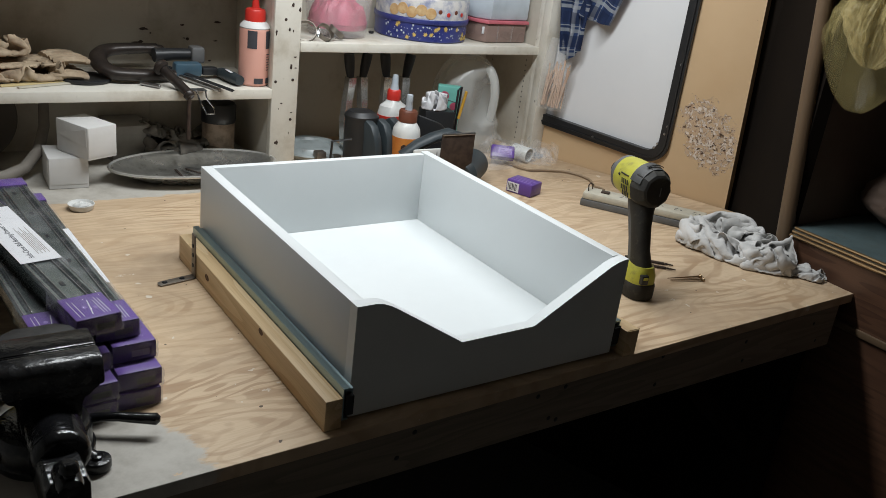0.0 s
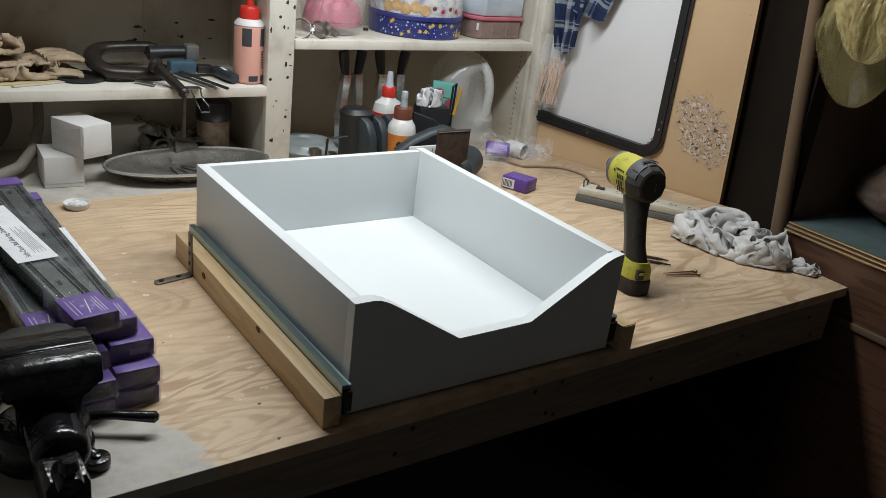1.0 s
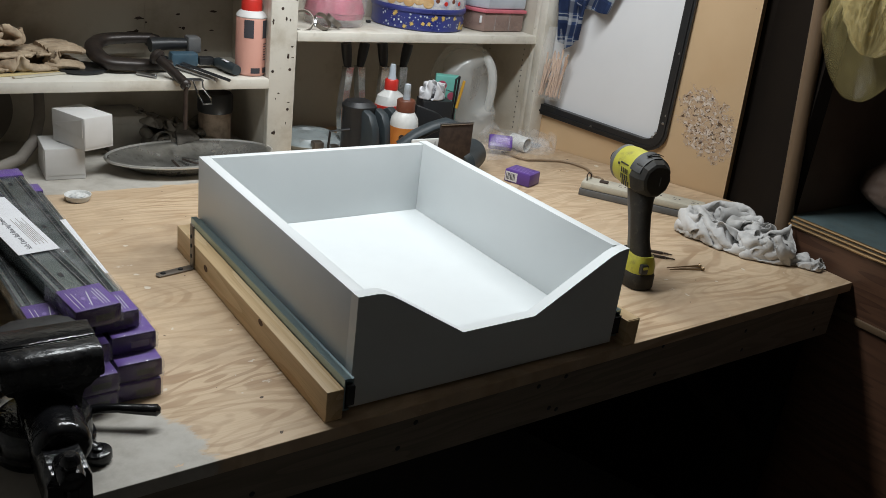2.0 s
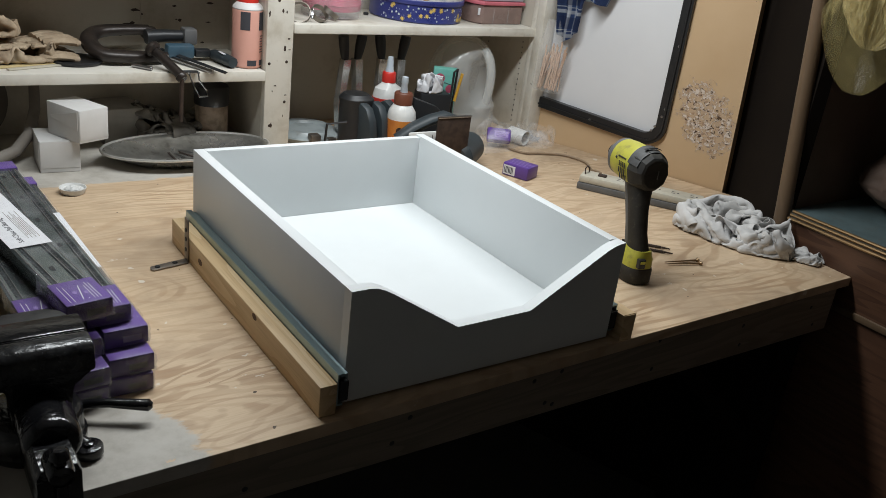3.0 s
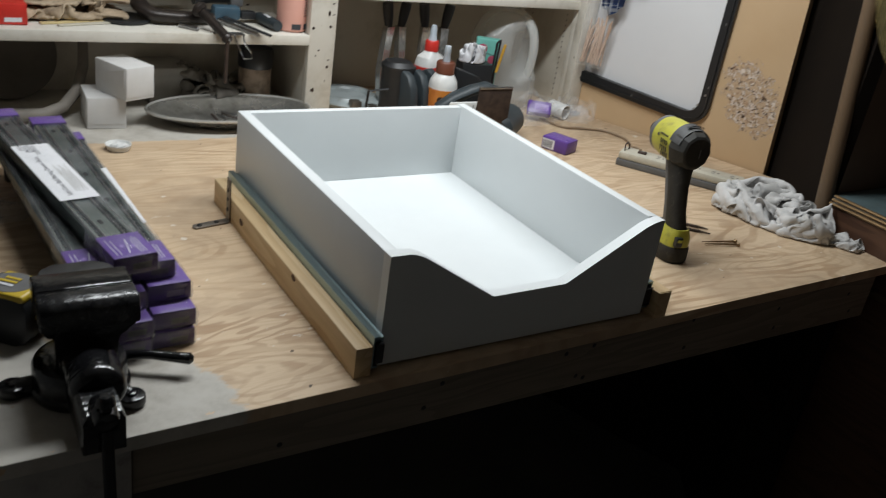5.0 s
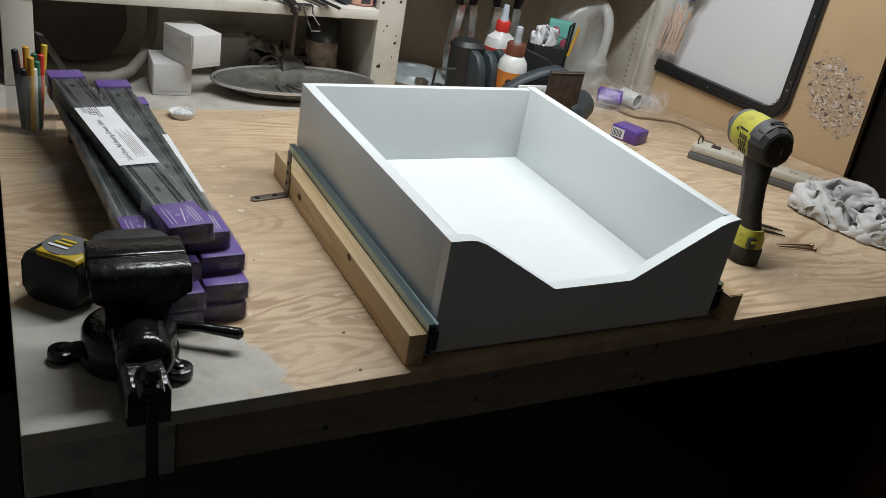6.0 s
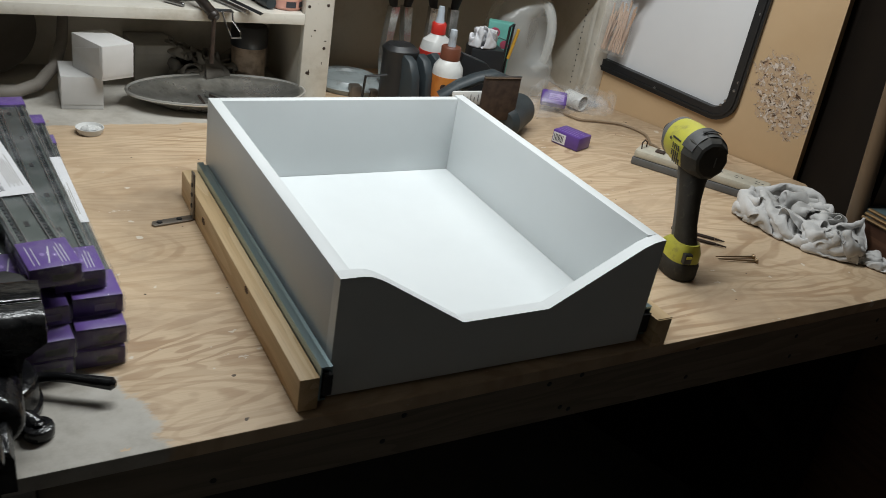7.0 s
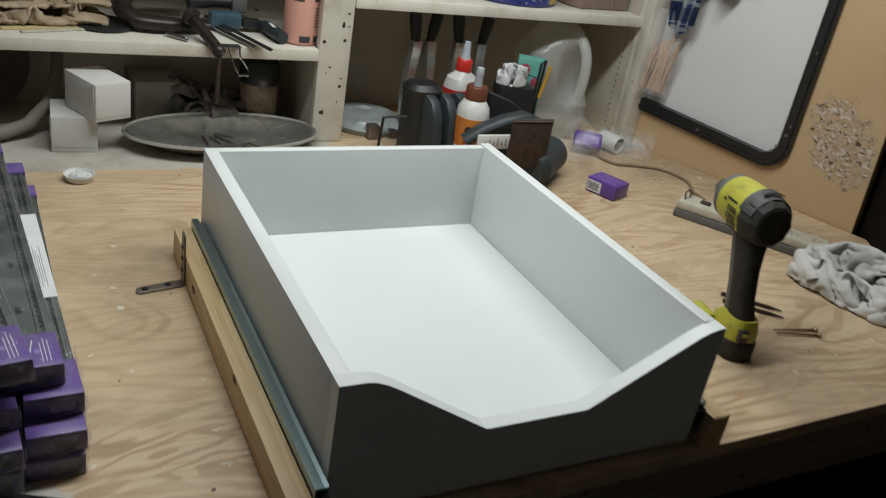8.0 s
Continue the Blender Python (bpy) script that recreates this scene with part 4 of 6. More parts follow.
# ---- bench vise ----
vise = thing("bench_vise", "glossy black cast-iron bench vise bolted to the bench corner", "vise", (-0.330, 0.06, BT))
b = lathe(B(), [(0, 0.0004), (0.051, 0.0004), (0.053, 0.004), (0.053, 0.010), (0.050, 0.013), (0.0495, 0.036), (0.047, 0.041), (0.040, 0.044), (0, 0.044)], 48, at=(-0.008, 0.014, 0))
part("swivel_base", b, IRON, vise)
for lx, ly in ((-0.076, 0.022), (0.036, -0.036)):
    lug = part("lug", prism(B(), [(lx + 0.015 * math.cos(k * 0.3927), ly + 0.015 * math.sin(k * 0.3927)) for k in range(16)], 0.0005, 0.014, 2, 0.003), IRON, vise)
    part("bolt", prism(B(), [(lx + 0.0065 * math.cos(k * 1.0472), ly + 0.0065 * math.sin(k * 1.0472)) for k in range(6)], 0.014, 0.017, 2, 0.0025), IRON, lug)
    part("bridge", rod(B(), (lx, ly, 0.007), (lx * 0.4, ly * 0.4 + 0.01, 0.009), 0.011, 0.014), IRON, lug)
b = prism(B(), [(-0.018, 0.030), (0.062, 0.030), (0.070, 0.060), (0.070, 0.092), (0.066, 0.100), (0.015, 0.100), (0.013, 0.098), (-0.002, 0.082), (-0.016, 0.060)], -0.028, 0.024, 0, 0.006)
part("body", b, IRON, vise)
b = prism(B(), [(-0.050, 0.098), (0.050, 0.098), (0.046, 0.092), (0.024, 0.084), (0.020, 0.060), (-0.020, 0.060), (-0.024, 0.084), (-0.046, 0.092)], 0.014, 0.050, 1, 0.004)
box(b, (-0.050, 0.014, 0.098), (0.050, 0.052, 0.1285), 0.003)
part("fixed_jaw", b, IRON, vise)
part("anvil", prism(B(), [(-0.046, 0.0525), (0.046, 0.0525), (0.036, 0.078), (0.022, 0.088), (-0.022, 0.088), (-0.036, 0.078)], 0.100, 0.121, 2, 0.003), IRONFLAT, vise, "worn bare anvil top")
arc = [(math.sin(k * math.pi / 16), math.cos(k * math.pi / 16)) for k in range(9)]
neck = [(-0.050, 0.101), (0.050, 0.101)] + [(0.048 - 0.022 * s_, 0.097 - 0.034 * (1 - c_)) for s_, c_ in arc] + [(0.026, 0.030), (-0.034, 0.030)] + [(-0.048 + 0.014 * s_, 0.097 - 0.034 * (1 - c_)) for s_, c_ in arc[::-1]]
part("sliding_jaw", prism(B(), neck, -0.018, 0.008, 1, 0.004), IRON, vise)
part("jaw_head", prism(B(), [(-0.022, 0.097), (0.0085, 0.097), (0.0085, 0.1275), (-0.010, 0.1275), (-0.018, 0.1235), (-0.0215, 0.114)], -0.0505, 0.0505, 0, 0.0035), IRONROUGH, vise, "rough worn black jaw")
for y0 in (0.0088, 0.0124):
    part("jaw_plate", box(B(), (-0.049, y0, 0.104), (0.049, y0 + 0.0022, 0.1265), 0.0005), IRON, vise)
b = prism(B(), [(-0.030, 0.012), (0.012, 0.012), (0.012, 0.050), (0.008, 0.060), (-0.025, 0.060), (-0.030, 0.050)], -0.124, 0.0, 1, 0.003)
part("slide_beam", b, IRON, vise)
hm, hl = along((-0.004, -0.014, 0.053), (-0.004, -0.092, 0.050))
part("screw_housing", lathe(B(), [(0, 0), (0.0285, 0.0), (0.0290, 0.012), (0.0290, 0.050), (0.0278, 0.058), (0.0250, 0.062), (0.0200, 0.064), (0, 0.064)], 36, m=hm), IRON, vise)
hm, hl = along((-0.009, -0.106, 0.060), (-0.009, -0.140, 0.058))
part("screw_head", lathe(B(), [(0, 0), (0.0125, 0.0), (0.0130, 0.004), (0.0130, 0.026), (0.0115, 0.032), (0.0085, 0.034), (0, 0.034)], 28, m=hm), IRON, vise)
hb = part("handle_bar", rod(B(), (-0.009, -0.131, 0.076), (-0.005, -0.128, -0.135), 0.0062, 0.0062, 16), IRON, vise)
part("end_knob", rod(B(), (-0.009, -0.131, 0.074), (-0.009, -0.131, 0.086), 0.0098, 0.0085, 16, 0.003), IRON, hb)
part("lock_handle", rod(tube(B(), [(0.030, 0.040, 0.016), (0.052, 0.030, 0.021), (0.074, 0.019, 0.023)], [0.0065, 0.0055, 0.0055], 12), (0.070, 0.021, 0.0226), (0.114, -0.002, 0.022), 0.0055, 0.0072, 14, 0.004), IRON, vise)

# ---- tape measure ----
tape = thing("tape_measure", "black and yellow tape measure standing beside the vise", "tape measure", (-0.392, 0.212, BT), -42)
part("case", prism(B(), rounded(-0.038, 0.038, 0.0005, 0.066, 0.016, 6), -0.026, 0.026, 1, 0.004), BLACK, tape, "black rubber case")
part("yellow_rim", prism(B(), rounded(-0.020, 0.037, 0.060, 0.0705, 0.005, 4), -0.0262, 0.0262, 1, 0.004), TAPEYELLOW, tape, "yellow top")
part("label", lathe(B(), [(0, 0), (0.0235, 0), (0.0235, 0.0006), (0, 0.0006)], 28, at=(0.004, 0, 0.0702), sx=1.15), GREYP, tape, "dark oval label")
for k in range(3):
    part("print_bar", box(B(), (-0.014 + 0.003 * k, -0.010 + k * 0.008, 0.0716), (0.012, -0.006 + k * 0.008, 0.0719)), TAPEYELLOW if k else PAPER, tape, "", 0)
part("lock_button", box(B(), (0.0375, -0.009, 0.030), (0.043, 0.009, 0.056), 0.003), TAPEYELLOW, tape)

# ---- jar of pens and scraps ----
jar = thing("pen_jar", "clear glass jar full of pens and pencils", "jar", (-0.398, 0.745, BT))
g = part("glass", lathe(B(), [(0, 0.0005), (0.036, 0.0005), (0.038, 0.006), (0.038, 0.088), (0.034, 0.096), (0.034, 0.108), (0.0325, 0.108), (0.0325, 0.095), (0.0358, 0.087), (0.0358, 0.007), (0, 0.006)], 32), film_plastic("jar_glass", (0.6, 0.62, 0.6), 0.10, 0.05, 0.04, 0.1), jar, "clear glass")
g.visible_shadow = False
rng = random.Random(11)
for i, mt in enumerate((RED, RED, PENCIL, GREENP, BLACK, GREENP, PENCIL, BLACK, TAPEYELLOW, RED, WHITEP, GREYP)):
    a, lean = i * 2.4, rng.uniform(0.012, 0.026)
    pen = part("pen", rod(B(), (0.012 * math.cos(a), 0.012 * math.sin(a), 0.008), (lean * math.cos(a), lean * math.sin(a), rng.uniform(0.115, 0.15)), 0.0052, 0.0052, 10), mt, jar)
solo("steel_rule", tube(B(), [(-0.290, 0.812, BT + 0.003), (-0.380, 0.768, BT + 0.162)], 0.017, 4, 0.15), GREYP, "grey steel rule leaning behind the slide packs", "ruler", smooth=0)
solo("wooden_plug", lathe(B(), [(0, 0), (0.011, 0), (0.012, 0.002), (0.012, 0.020), (0.010, 0.022), (0, 0.022)], 18), RUST, "short brown wooden plug on the bench", "plug", (-0.335, 0.700, BT))
o = solo("plastic_scrap", heap(B(), 0.040, 0.030, 0.020, 4, 9, 0.6, nr=20, na=60), CLEAR, "crumpled clear plastic scrap on the bench", "plastic scrap", (-0.365, 0.560, BT))
cap = thing("jar_lid", "small white plastic lid lying upturned on the bench", "lid", (-0.139, 0.822, BT))
part("rim", lathe(B(), [(0, 0.008), (0.020, 0.008), (0.0225, 0.012), (0.024, 0.012), (0.0232, 0.008), (0.019, 0.0005), (0, 0.0005)], 32), WHITEP, cap)
part("paint_crust", heap(B(), 0.014, 0.012, 0.006, 9, 8, 0.7, nr=10, na=30), WHITEP, cap).matrix_local = pose(0, 0, 0.0082)

# ---- cordless driver ----
drill = thing("impact_driver", "lime and black cordless impact driver standing on its battery", "power tool", (0.665, 0.148, BT), -13)
HD = 0.026
AX = Matrix.Translation((0, HD, 0.197)) @ Matrix.Rotation(radians(-90), 4, "X") @ Matrix.Rotation(radians(0), 4, "X")
part("motor_housing", lathe(B(), [(0, 0.0), (0.030, 0.0), (0.0335, 0.005), (0.0342, 0.030), (0.0335, 0.060), (0.0305, 0.084), (0, 0.084)], 36, m=AX, sy=1.08), LIME, drill, "lime green plastic housing")
part("rear_cap", lathe(B(), [(0, -0.0225), (0.0235, -0.0225), (0.0275, -0.0200), (0.0340, -0.0080), (0.0362, 0.0040), (0.0362, 0.0130), (0.034, 0.0150), (0, 0.0150)], 10, m=AX, sy=1.10), GRIP, drill, "black rubber rear cap", 25)


def arc_plate(bm, m, a0, a1, h0, h1, r, th, n=20, sy=1.1, taper=0.0):
    """A curved plate round the z axis of m, from angle a0 to a1 and height h0 to h1."""
    grid = []
    for rr in (r, r + th):
        for h in (h0, h1):
            grid.append([bm.verts.new(m @ Vector((q * math.cos(a), q * math.sin(a) * sy, h))) for a in (radians(a0 + (a1 - a0) * i / n) for i in range(n + 1)) for q in (rr - (taper if h == h0 else 0),)])
    lo, hi, lo2, hi2 = grid
    for i in range(n):
        for a, b in ((lo, hi), (hi, hi2), (hi2, lo2), (lo2, lo)):
            bm.faces.new((a[i], a[i + 1], b[i + 1], b[i]))
    for i in (0, n):
        bm.faces.new((lo[i], hi[i], hi2[i], lo2[i]))
    return bm


part("cap_saddle", arc_plate(B(), AX, -165, -15, -0.010, 0.016, 0.0348, 0.0026, taper=0.004), SADDLE, drill, "dark grey rubber saddle")
part("cap_slot", arc_plate(B(), AX, -115, -65, -0.002, 0.002, 0.0372, 0.0012, 10), BLACK, drill)
part("front_band", arc_plate(B(), AX, -180, 180, 0.076, 0.084, 0.0300, 0.0016, 36, 1.08), GREYP, drill, "grey front band")
part("cap_mark", box(B(), (0.004, HD - 0.0231, 0.188), (0.006, HD - 0.0222, 0.204), 0.0004), GREYP, drill)
part("gear_nose", lathe(B(), [(0, 0.083), (0.0290, 0.083), (0.0275, 0.090), (0.022, 0.100), (0.016, 0.104), (0, 0.104)], 32, m=AX), GREYP, drill, "grey metal nose")
part("chuck", lathe(B(), [(0, 0.101), (0.0125, 0.101), (0.0135, 0.105), (0.0135, 0.114), (0.010, 0.118), (0.005, 0.118), (0.005, 0.110), (0, 0.110)], 20, m=AX), BLACK, drill, "black chuck collar")
for sgn in (-1, 1):
    for k in range(12):
        y_, z_ = HD + 0.018 + 0.0058 * (k % 4), 0.172 + 0.0115 * (k // 4)
        x_ = sgn * (0.0342 ** 2 - ((z_ + 0.004 - 0.197) / 1.08) ** 2) ** 0.5
        slit = prism(B(), [(y_, z_), (y_ + 0.0028, z_), (y_ + 0.0052, z_ + 0.0085), (y_ + 0.0024, z_ + 0.0085)], x_ - 0.003, x_ + 0.0022 * sgn, 0)
        part("vent", slit, BLACK, drill, "", 0)
    part("side_groove", box(B(), (0.0318 * sgn - 0.002, HD + 0.026, 0.2085), (0.0318 * sgn + 0.0016, HD + 0.050, 0.2105), 0.0005), BLACK, drill, "", 0)
    part("screw", lathe(B(), [(0, 0), (0.003, 0), (0.002, 0.001), (0, 0.001)], 10, at=(0.0352 * sgn, HD + 0.052, 0.206), m=Matrix.Rotation(radians(90 * sgn), 4, "Y")), BLACK, drill)


def oval(bm, rows, n=24):
    """Skins ovals (cx, cy, z, rx, ry) into a solid."""
    rings = []
    for cx, cy, z, rx, ry in rows:
        ring = []
        for i in range(n):
            a = 2 * math.pi * i / n
            c, s = math.cos(a), math.sin(a)
            ring.append(bm.verts.new((cx + rx * math.copysign(abs(c) ** 0.75, c), cy + ry * math.copysign(abs(s) ** 0.75, s), z)))
        rings.append(ring)
    for a, b_ in zip(rings, rings[1:]):
        for i in range(n):
            bm.faces.new((a[i], a[(i + 1) % n], b_[(i + 1) % n], b_[i]))
    bm.faces.new(rings[0][::-1]), bm.faces.new(rings[-1])
    return bm


grip = part("grip", oval(B(), [(-0.001, 0.005, 0.056, 0.0172, 0.024), (-0.003, 0.005, 0.066, 0.0158, 0.021), (-0.006, 0.011, 0.090, 0.0150, 0.0185), (-0.007, 0.022, 0.130, 0.0158, 0.019), (-0.005, 0.032, 0.155, 0.0178, 0.023), (-0.001, 0.042, 0.180, 0.0208, 0.029)]), GRIP, drill, "black rubber grip")
part("grip_side", oval(B(), [(-0.002, 0.022, 0.060, 0.0140, 0.012), (-0.006, 0.030, 0.100, 0.0135, 0.009), (-0.005, 0.050, 0.150, 0.0145, 0.010), (0, 0.062, 0.175, 0.018, 0.012)]), GREYP, drill, "grey grip front")
part("trigger", oval(B(), [(0, 0.056, 0.128, 0.008, 0.007), (0, 0.066, 0.142, 0.008, 0.008), (0, 0.070, 0.162, 0.009, 0.008)]), BLACK, drill)
part("foot", oval(B(), [(0, 0.012, 0.030, 0.0268, 0.036), (0, 0.012, 0.046, 0.026, 0.036), (0, 0.008, 0.056, 0.0215, 0.029), (0, 0.005, 0.062, 0.018, 0.025)]), LIME, drill, "lime green foot")
part("belt_hook", box(B(), (-0.046, 0.020, 0.036), (-0.029, 0.062, 0.050), 0.003), LIME, drill, "lime green hook")
bat = part("battery", oval(B(), [(0, 0.012, 0.0006, 0.0258, 0.037), (0, 0.012, 0.004, 0.0280, 0.039), (0, 0.012, 0.026, 0.0280, 0.039), (0, 0.012, 0.0305, 0.0268, 0.037)]), GRIP, drill, "black battery")
part("latch", box(B(), (-0.016, -0.0285, 0.033), (-0.002, -0.018, 0.051), 0.002), BLACK, bat)
part("latch_tab", box(B(), (-0.014, -0.0297, 0.043), (-0.004, -0.0280, 0.048), 0.001), LIME, bat)

# ---- loose screws and bits ----


def wood_screw(at, rz, length, tilt=0.0):
    s = thing("wood_screw", "brass-coloured wood screw lying on the bench", "screw", m=pose(at[0], at[1], BT + 0.0032, 0, 90 + tilt, rz), group="loose screws")
    part("shank", rod(B(), (0, 0, 0.002), (0, 0, length), 0.0021, 0.0008, 10), BRONZE, s)
    part("head", lathe(B(), [(0, -0.0006), (0.0046, -0.0004), (0.0050, 0.001), (0.0022, 0.0045), (0, 0.0045)], 16), BRONZE, s)
    return s


wood_screw((0.858, 0.164), 168, 0.078)
wood_screw((0.851, 0.150), 163, 0.074)
for (x0, y0), (x1, y1) in (((0.775, 0.292), (0.846, 0.222)), ((0.765, 0.268), (0.828, 0.208))):
    s = thing("drill_bit", "dark steel driver bit lying on the bench", "drill bit", ((x0 + x1) / 2, (y0 + y1) / 2, BT), math.degrees(math.atan2(y1 - y0, x1 - x0)), "loose bits")
    part("shank", rod(B(), (-0.048, 0, 0.0038), (0.03, 0, 0.0034), 0.0032, 0.0026, 6), RUST, s)
    part("tip", rod(B(), (0.0305, 0, 0.0034), (0.048, 0, 0.003), 0.0022, 0.0012, 10), RUST, s)

# ---- crumpled rag ----
rag = thing("rag", "crumpled grey-white cotton rag on the bench", "rag", (1.06, 0.21, BT))
RAG_EDGE = [(-0.075, 0.130), (-0.098, 0.110), (-0.100, 0.040), (-0.085, -0.015), (-0.060, -0.065), (-0.030, -0.100), (0.004, -0.112), (0.040, -0.095), (0.050, -0.050), (0.072, 0.000), (0.085, 0.070), (0.060, 0.120), (0.0, 0.150)]
o = part("cloth", sheet(B(), crumple(0.72, 0.56, RAG_EDGE, 5, 80, 150, 0.0082, 0.085, 50, 0.3), 3, 0.0010, 0.0030), RAG, rag, "", -1)
corner = crumple(0.13, 0.10, [(0.0, -0.088), (0.046, -0.080), (0.052, -0.105), (0.060, -0.150), (0.028, -0.158), (0.010, -0.125)], 4, 30, 90, 0.006, 0.022)
o = part("loose_corner", sheet(B(), corner, 3, 0.001, 0.0014), RAG, rag, "", -1)

# ---- power strip ----
strip = thing("power_strip", "cream power strip with dark base lying by the wall", "power strip", (0.935, 0.594, BT), math.degrees(math.atan2(-0.178, 0.123)))
part("base", box(B(), (0, -0.030, 0.0006), (0.285, 0.030, 0.016), 0.002), GREYP, strip, "dark grey base")
part("cover", box(B(), (0.002, -0.028, 0.0162), (0.283, 0.028, 0.033), 0.004), CREAM, strip, "cream plastic cover")
for k in range(5):
    for dy in (-0.006, 0.006):
        part("socket_slot", box(B(), (0.085 + k * 0.042, dy - 0.001, 0.0328), (0.093 + k * 0.042, dy + 0.001, 0.0334)), INK, strip, "", 0)
    part("socket_slot", lathe(B(), [(0, 0), (0.0024, 0), (0.0024, 0.0005), (0, 0.0005)], 8, at=(0.100 + k * 0.042, 0, 0.0329)), INK, strip, "", 0)
part("switch", box(B(), (0.040, -0.008, 0.033), (0.060, 0.008, 0.037), 0.0015), RUST, strip, "dark red switch")
part("hook", tube(B(), [(0.012, -0.012, 0.033), (0.010, -0.010, 0.046), (0.012, 0.000, 0.050), (0.016, 0.010, 0.044), (0.016, 0.012, 0.033)], 0.0016, 8), RUST, strip, "wire hook")
cord = [(0.975, 0.570, 0.934), (0.992, 0.602, 0.928), (1.035, 0.660, 0.908), (1.072, 0.725, 0.9045), (1.055, 0.785, 0.9045), (1.00, 0.812, 0.9045), (0.95, 0.83, 0.9045), (0.93, 0.90, 0.9045)]
fine_cord = spline(cord)
solo("extension_cable", tube(B(), fine_cord, 0.0029, 8), CORD, "brown power cord running along the bench", "cable")

# ---- small purple box, bag of parts ----
pb = thing("small_box", "small purple cardboard box with a barcode label", "box", (0.828, 0.688, BT), -68)
part("carton", box(B(), (-0.034, -0.026, 0.0006), (0.034, 0.026, 0.031), 0.003), PURPLE, pb)
part("barcode_label", box(B(), (-0.031, -0.0266, 0.004), (0.0005, -0.0258, 0.026)), PAPER, pb, "white barcode label", 0)
for k in range(7):
    part("barcode_line", box(B(), (-0.0285 + 0.0036 * k, -0.0269, 0.007), (-0.0269 + 0.0036 * k + 0.0006 * (k % 2), -0.0265, 0.023)), INK, pb, "", 0)
for k in range(4):
    part("print_line", box(B(), (-0.028, -0.018 + 0.010 * k, 0.0309), (0.028 - 0.008 * (k % 2), -0.016 + 0.010 * k, 0.0312)), LAVENDER, pb, "", 0)
pouch = thing("parts_bag", "clear plastic bag with a purple packet and paper roll", "plastic bag", (0.965, 0.935, BT))
packet = part("packet", box(B(), (-0.031, -0.019, -0.009), (0.031, 0.019, 0.009), 0.004), PURPLE, pouch, "purple packet")
packet.location, packet.rotation_euler = (-0.048, -0.040, 0.032), (radians(42), 0, radians(-34))
part("packet_label", box(B(), (-0.012, -0.010, 0.0086), (0.024, 0.009, 0.0094)), LAVENDER, packet, "lavender printed label", 0)
for k in range(3):
    part("print_line", box(B(), (-0.009, -0.007 + 0.005 * k, 0.0093), (0.018 - 0.006 * k, -0.0055 + 0.005 * k, 0.0097)), PURPLE, packet, "", 0)
rollm = along((0.022, 0.000, 0.024), (0.036, -0.050, 0.022))[0]
part("paper_roll", lathe(B(), [(0.0185, 0), (0.020, 0.002), (0.020, 0.050), (0.0185, 0.052), (0.0165, 0.051), (0.016, 0.002), (0.0185, 0)], 28, m=rollm), WHITEP, pouch, "white paper roll")
film = crumple(0.36, 0.25, [(-0.135, -0.085), (-0.06, -0.090), (0.03, -0.072), (0.120, -0.060), (0.125, 0.010), (0.050, 0.040), (-0.06, 0.045), (-0.135, -0.01)], 22, 44, 110, 0.016, 0.062, 20, 0.7)
o = part("bag_film", sheet(B(), film, 2, 0.0), CLEAR, pouch, "wrinkled clear film", -1)
o.visible_shadow = False
film = crumple(0.20, 0.18, [(0.058 * math.cos(k * 0.5236), 0.048 * math.sin(k * 0.5236)) for k in range(12)], 25, 32, 100, 0.014, 0.085, 10, 0.8)
o = solo("plastic_bag", sheet(B(), film, 2, 0.0), CLEAR, "crumpled clear plastic bag by the shelf post", "plastic bag", (1.046, 0.900, BT), smooth=-1)
o.visible_shadow = False

# ---- behind the drawer: saw, glue, clamps, jug ----
saw = thing("circular_saw", "dark slate power saw with a brown steel shoe", "power saw", (0.56, 0.80, BT))
part("motor_body", oval(B(), [(-0.058, 0.115, 0.0006, 0.036, 0.036), (-0.058, 0.115, 0.09, 0.037, 0.038), (-0.060, 0.115, 0.128, 0.036, 0.034), (-0.060, 0.115, 0.134, 0.0385, 0.036), (-0.060, 0.115, 0.140, 0.0385, 0.036), (-0.062, 0.115, 0.150, 0.028, 0.026)]), BLACK, saw, "black plastic body")
for x0 in (-0.080, -0.042, -0.006):
    pts = [(0.062, 0.0006), (0.004, 0.0006), (-0.004, 0.060), (0.004, 0.105), (0.020, 0.132), (0.042, 0.141), (0.060, 0.132)]
    fin = part("guard_rib", prism(B(), pts, x0, x0 + 0.024, 0, 0.006), GREYBLACK, saw, "moulded dark rib")
    fin.matrix_local = pose(0.016, 0.055, -0.004, 0, 0, 12)
part("handle", tube(B(), [(-0.010, 0.005, 0.070), (0.025, -0.005, 0.098), (0.060, -0.012, 0.116), (0.100, -0.014, 0.126), (0.128, -0.02, 0.118), (0.150, -0.03, 0.085)], [0.018, 0.019, 0.018, 0.017, 0.016, 0.016], 12, 0.7), GREYBLACK, saw, "dark handle")
part("rear_arm", prism(B(), [(0.055, 0.0006), (0.140, 0.0006), (0.150, 0.108), (0.125, 0.128), (0.060, 0.150)], 0.055, 0.085, 1, 0.006), BLACK, saw, "black sloping arm")
part("side_lever", tube(B(), [(-0.165, 0.06, 0.02), (-0.165, 0.05, 0.100), (-0.120, 0.045, 0.104)], 0.003, 8), BLACK, saw)
fence = part("scale_bar", box(B(), (-0.006, -0.040, 0.068), (0.082, -0.034, 0.098), 0.003), WHITEP, saw, "white metal scale bar")
for k in range(8):
    part("scale_mark", box(B(), (0.010 + 0.009 * k, -0.0406, 0.076), (0.0113 + 0.009 * k, -0.0399, 0.086 + 0.005 * (k % 2))), INK, fence, "", 0)
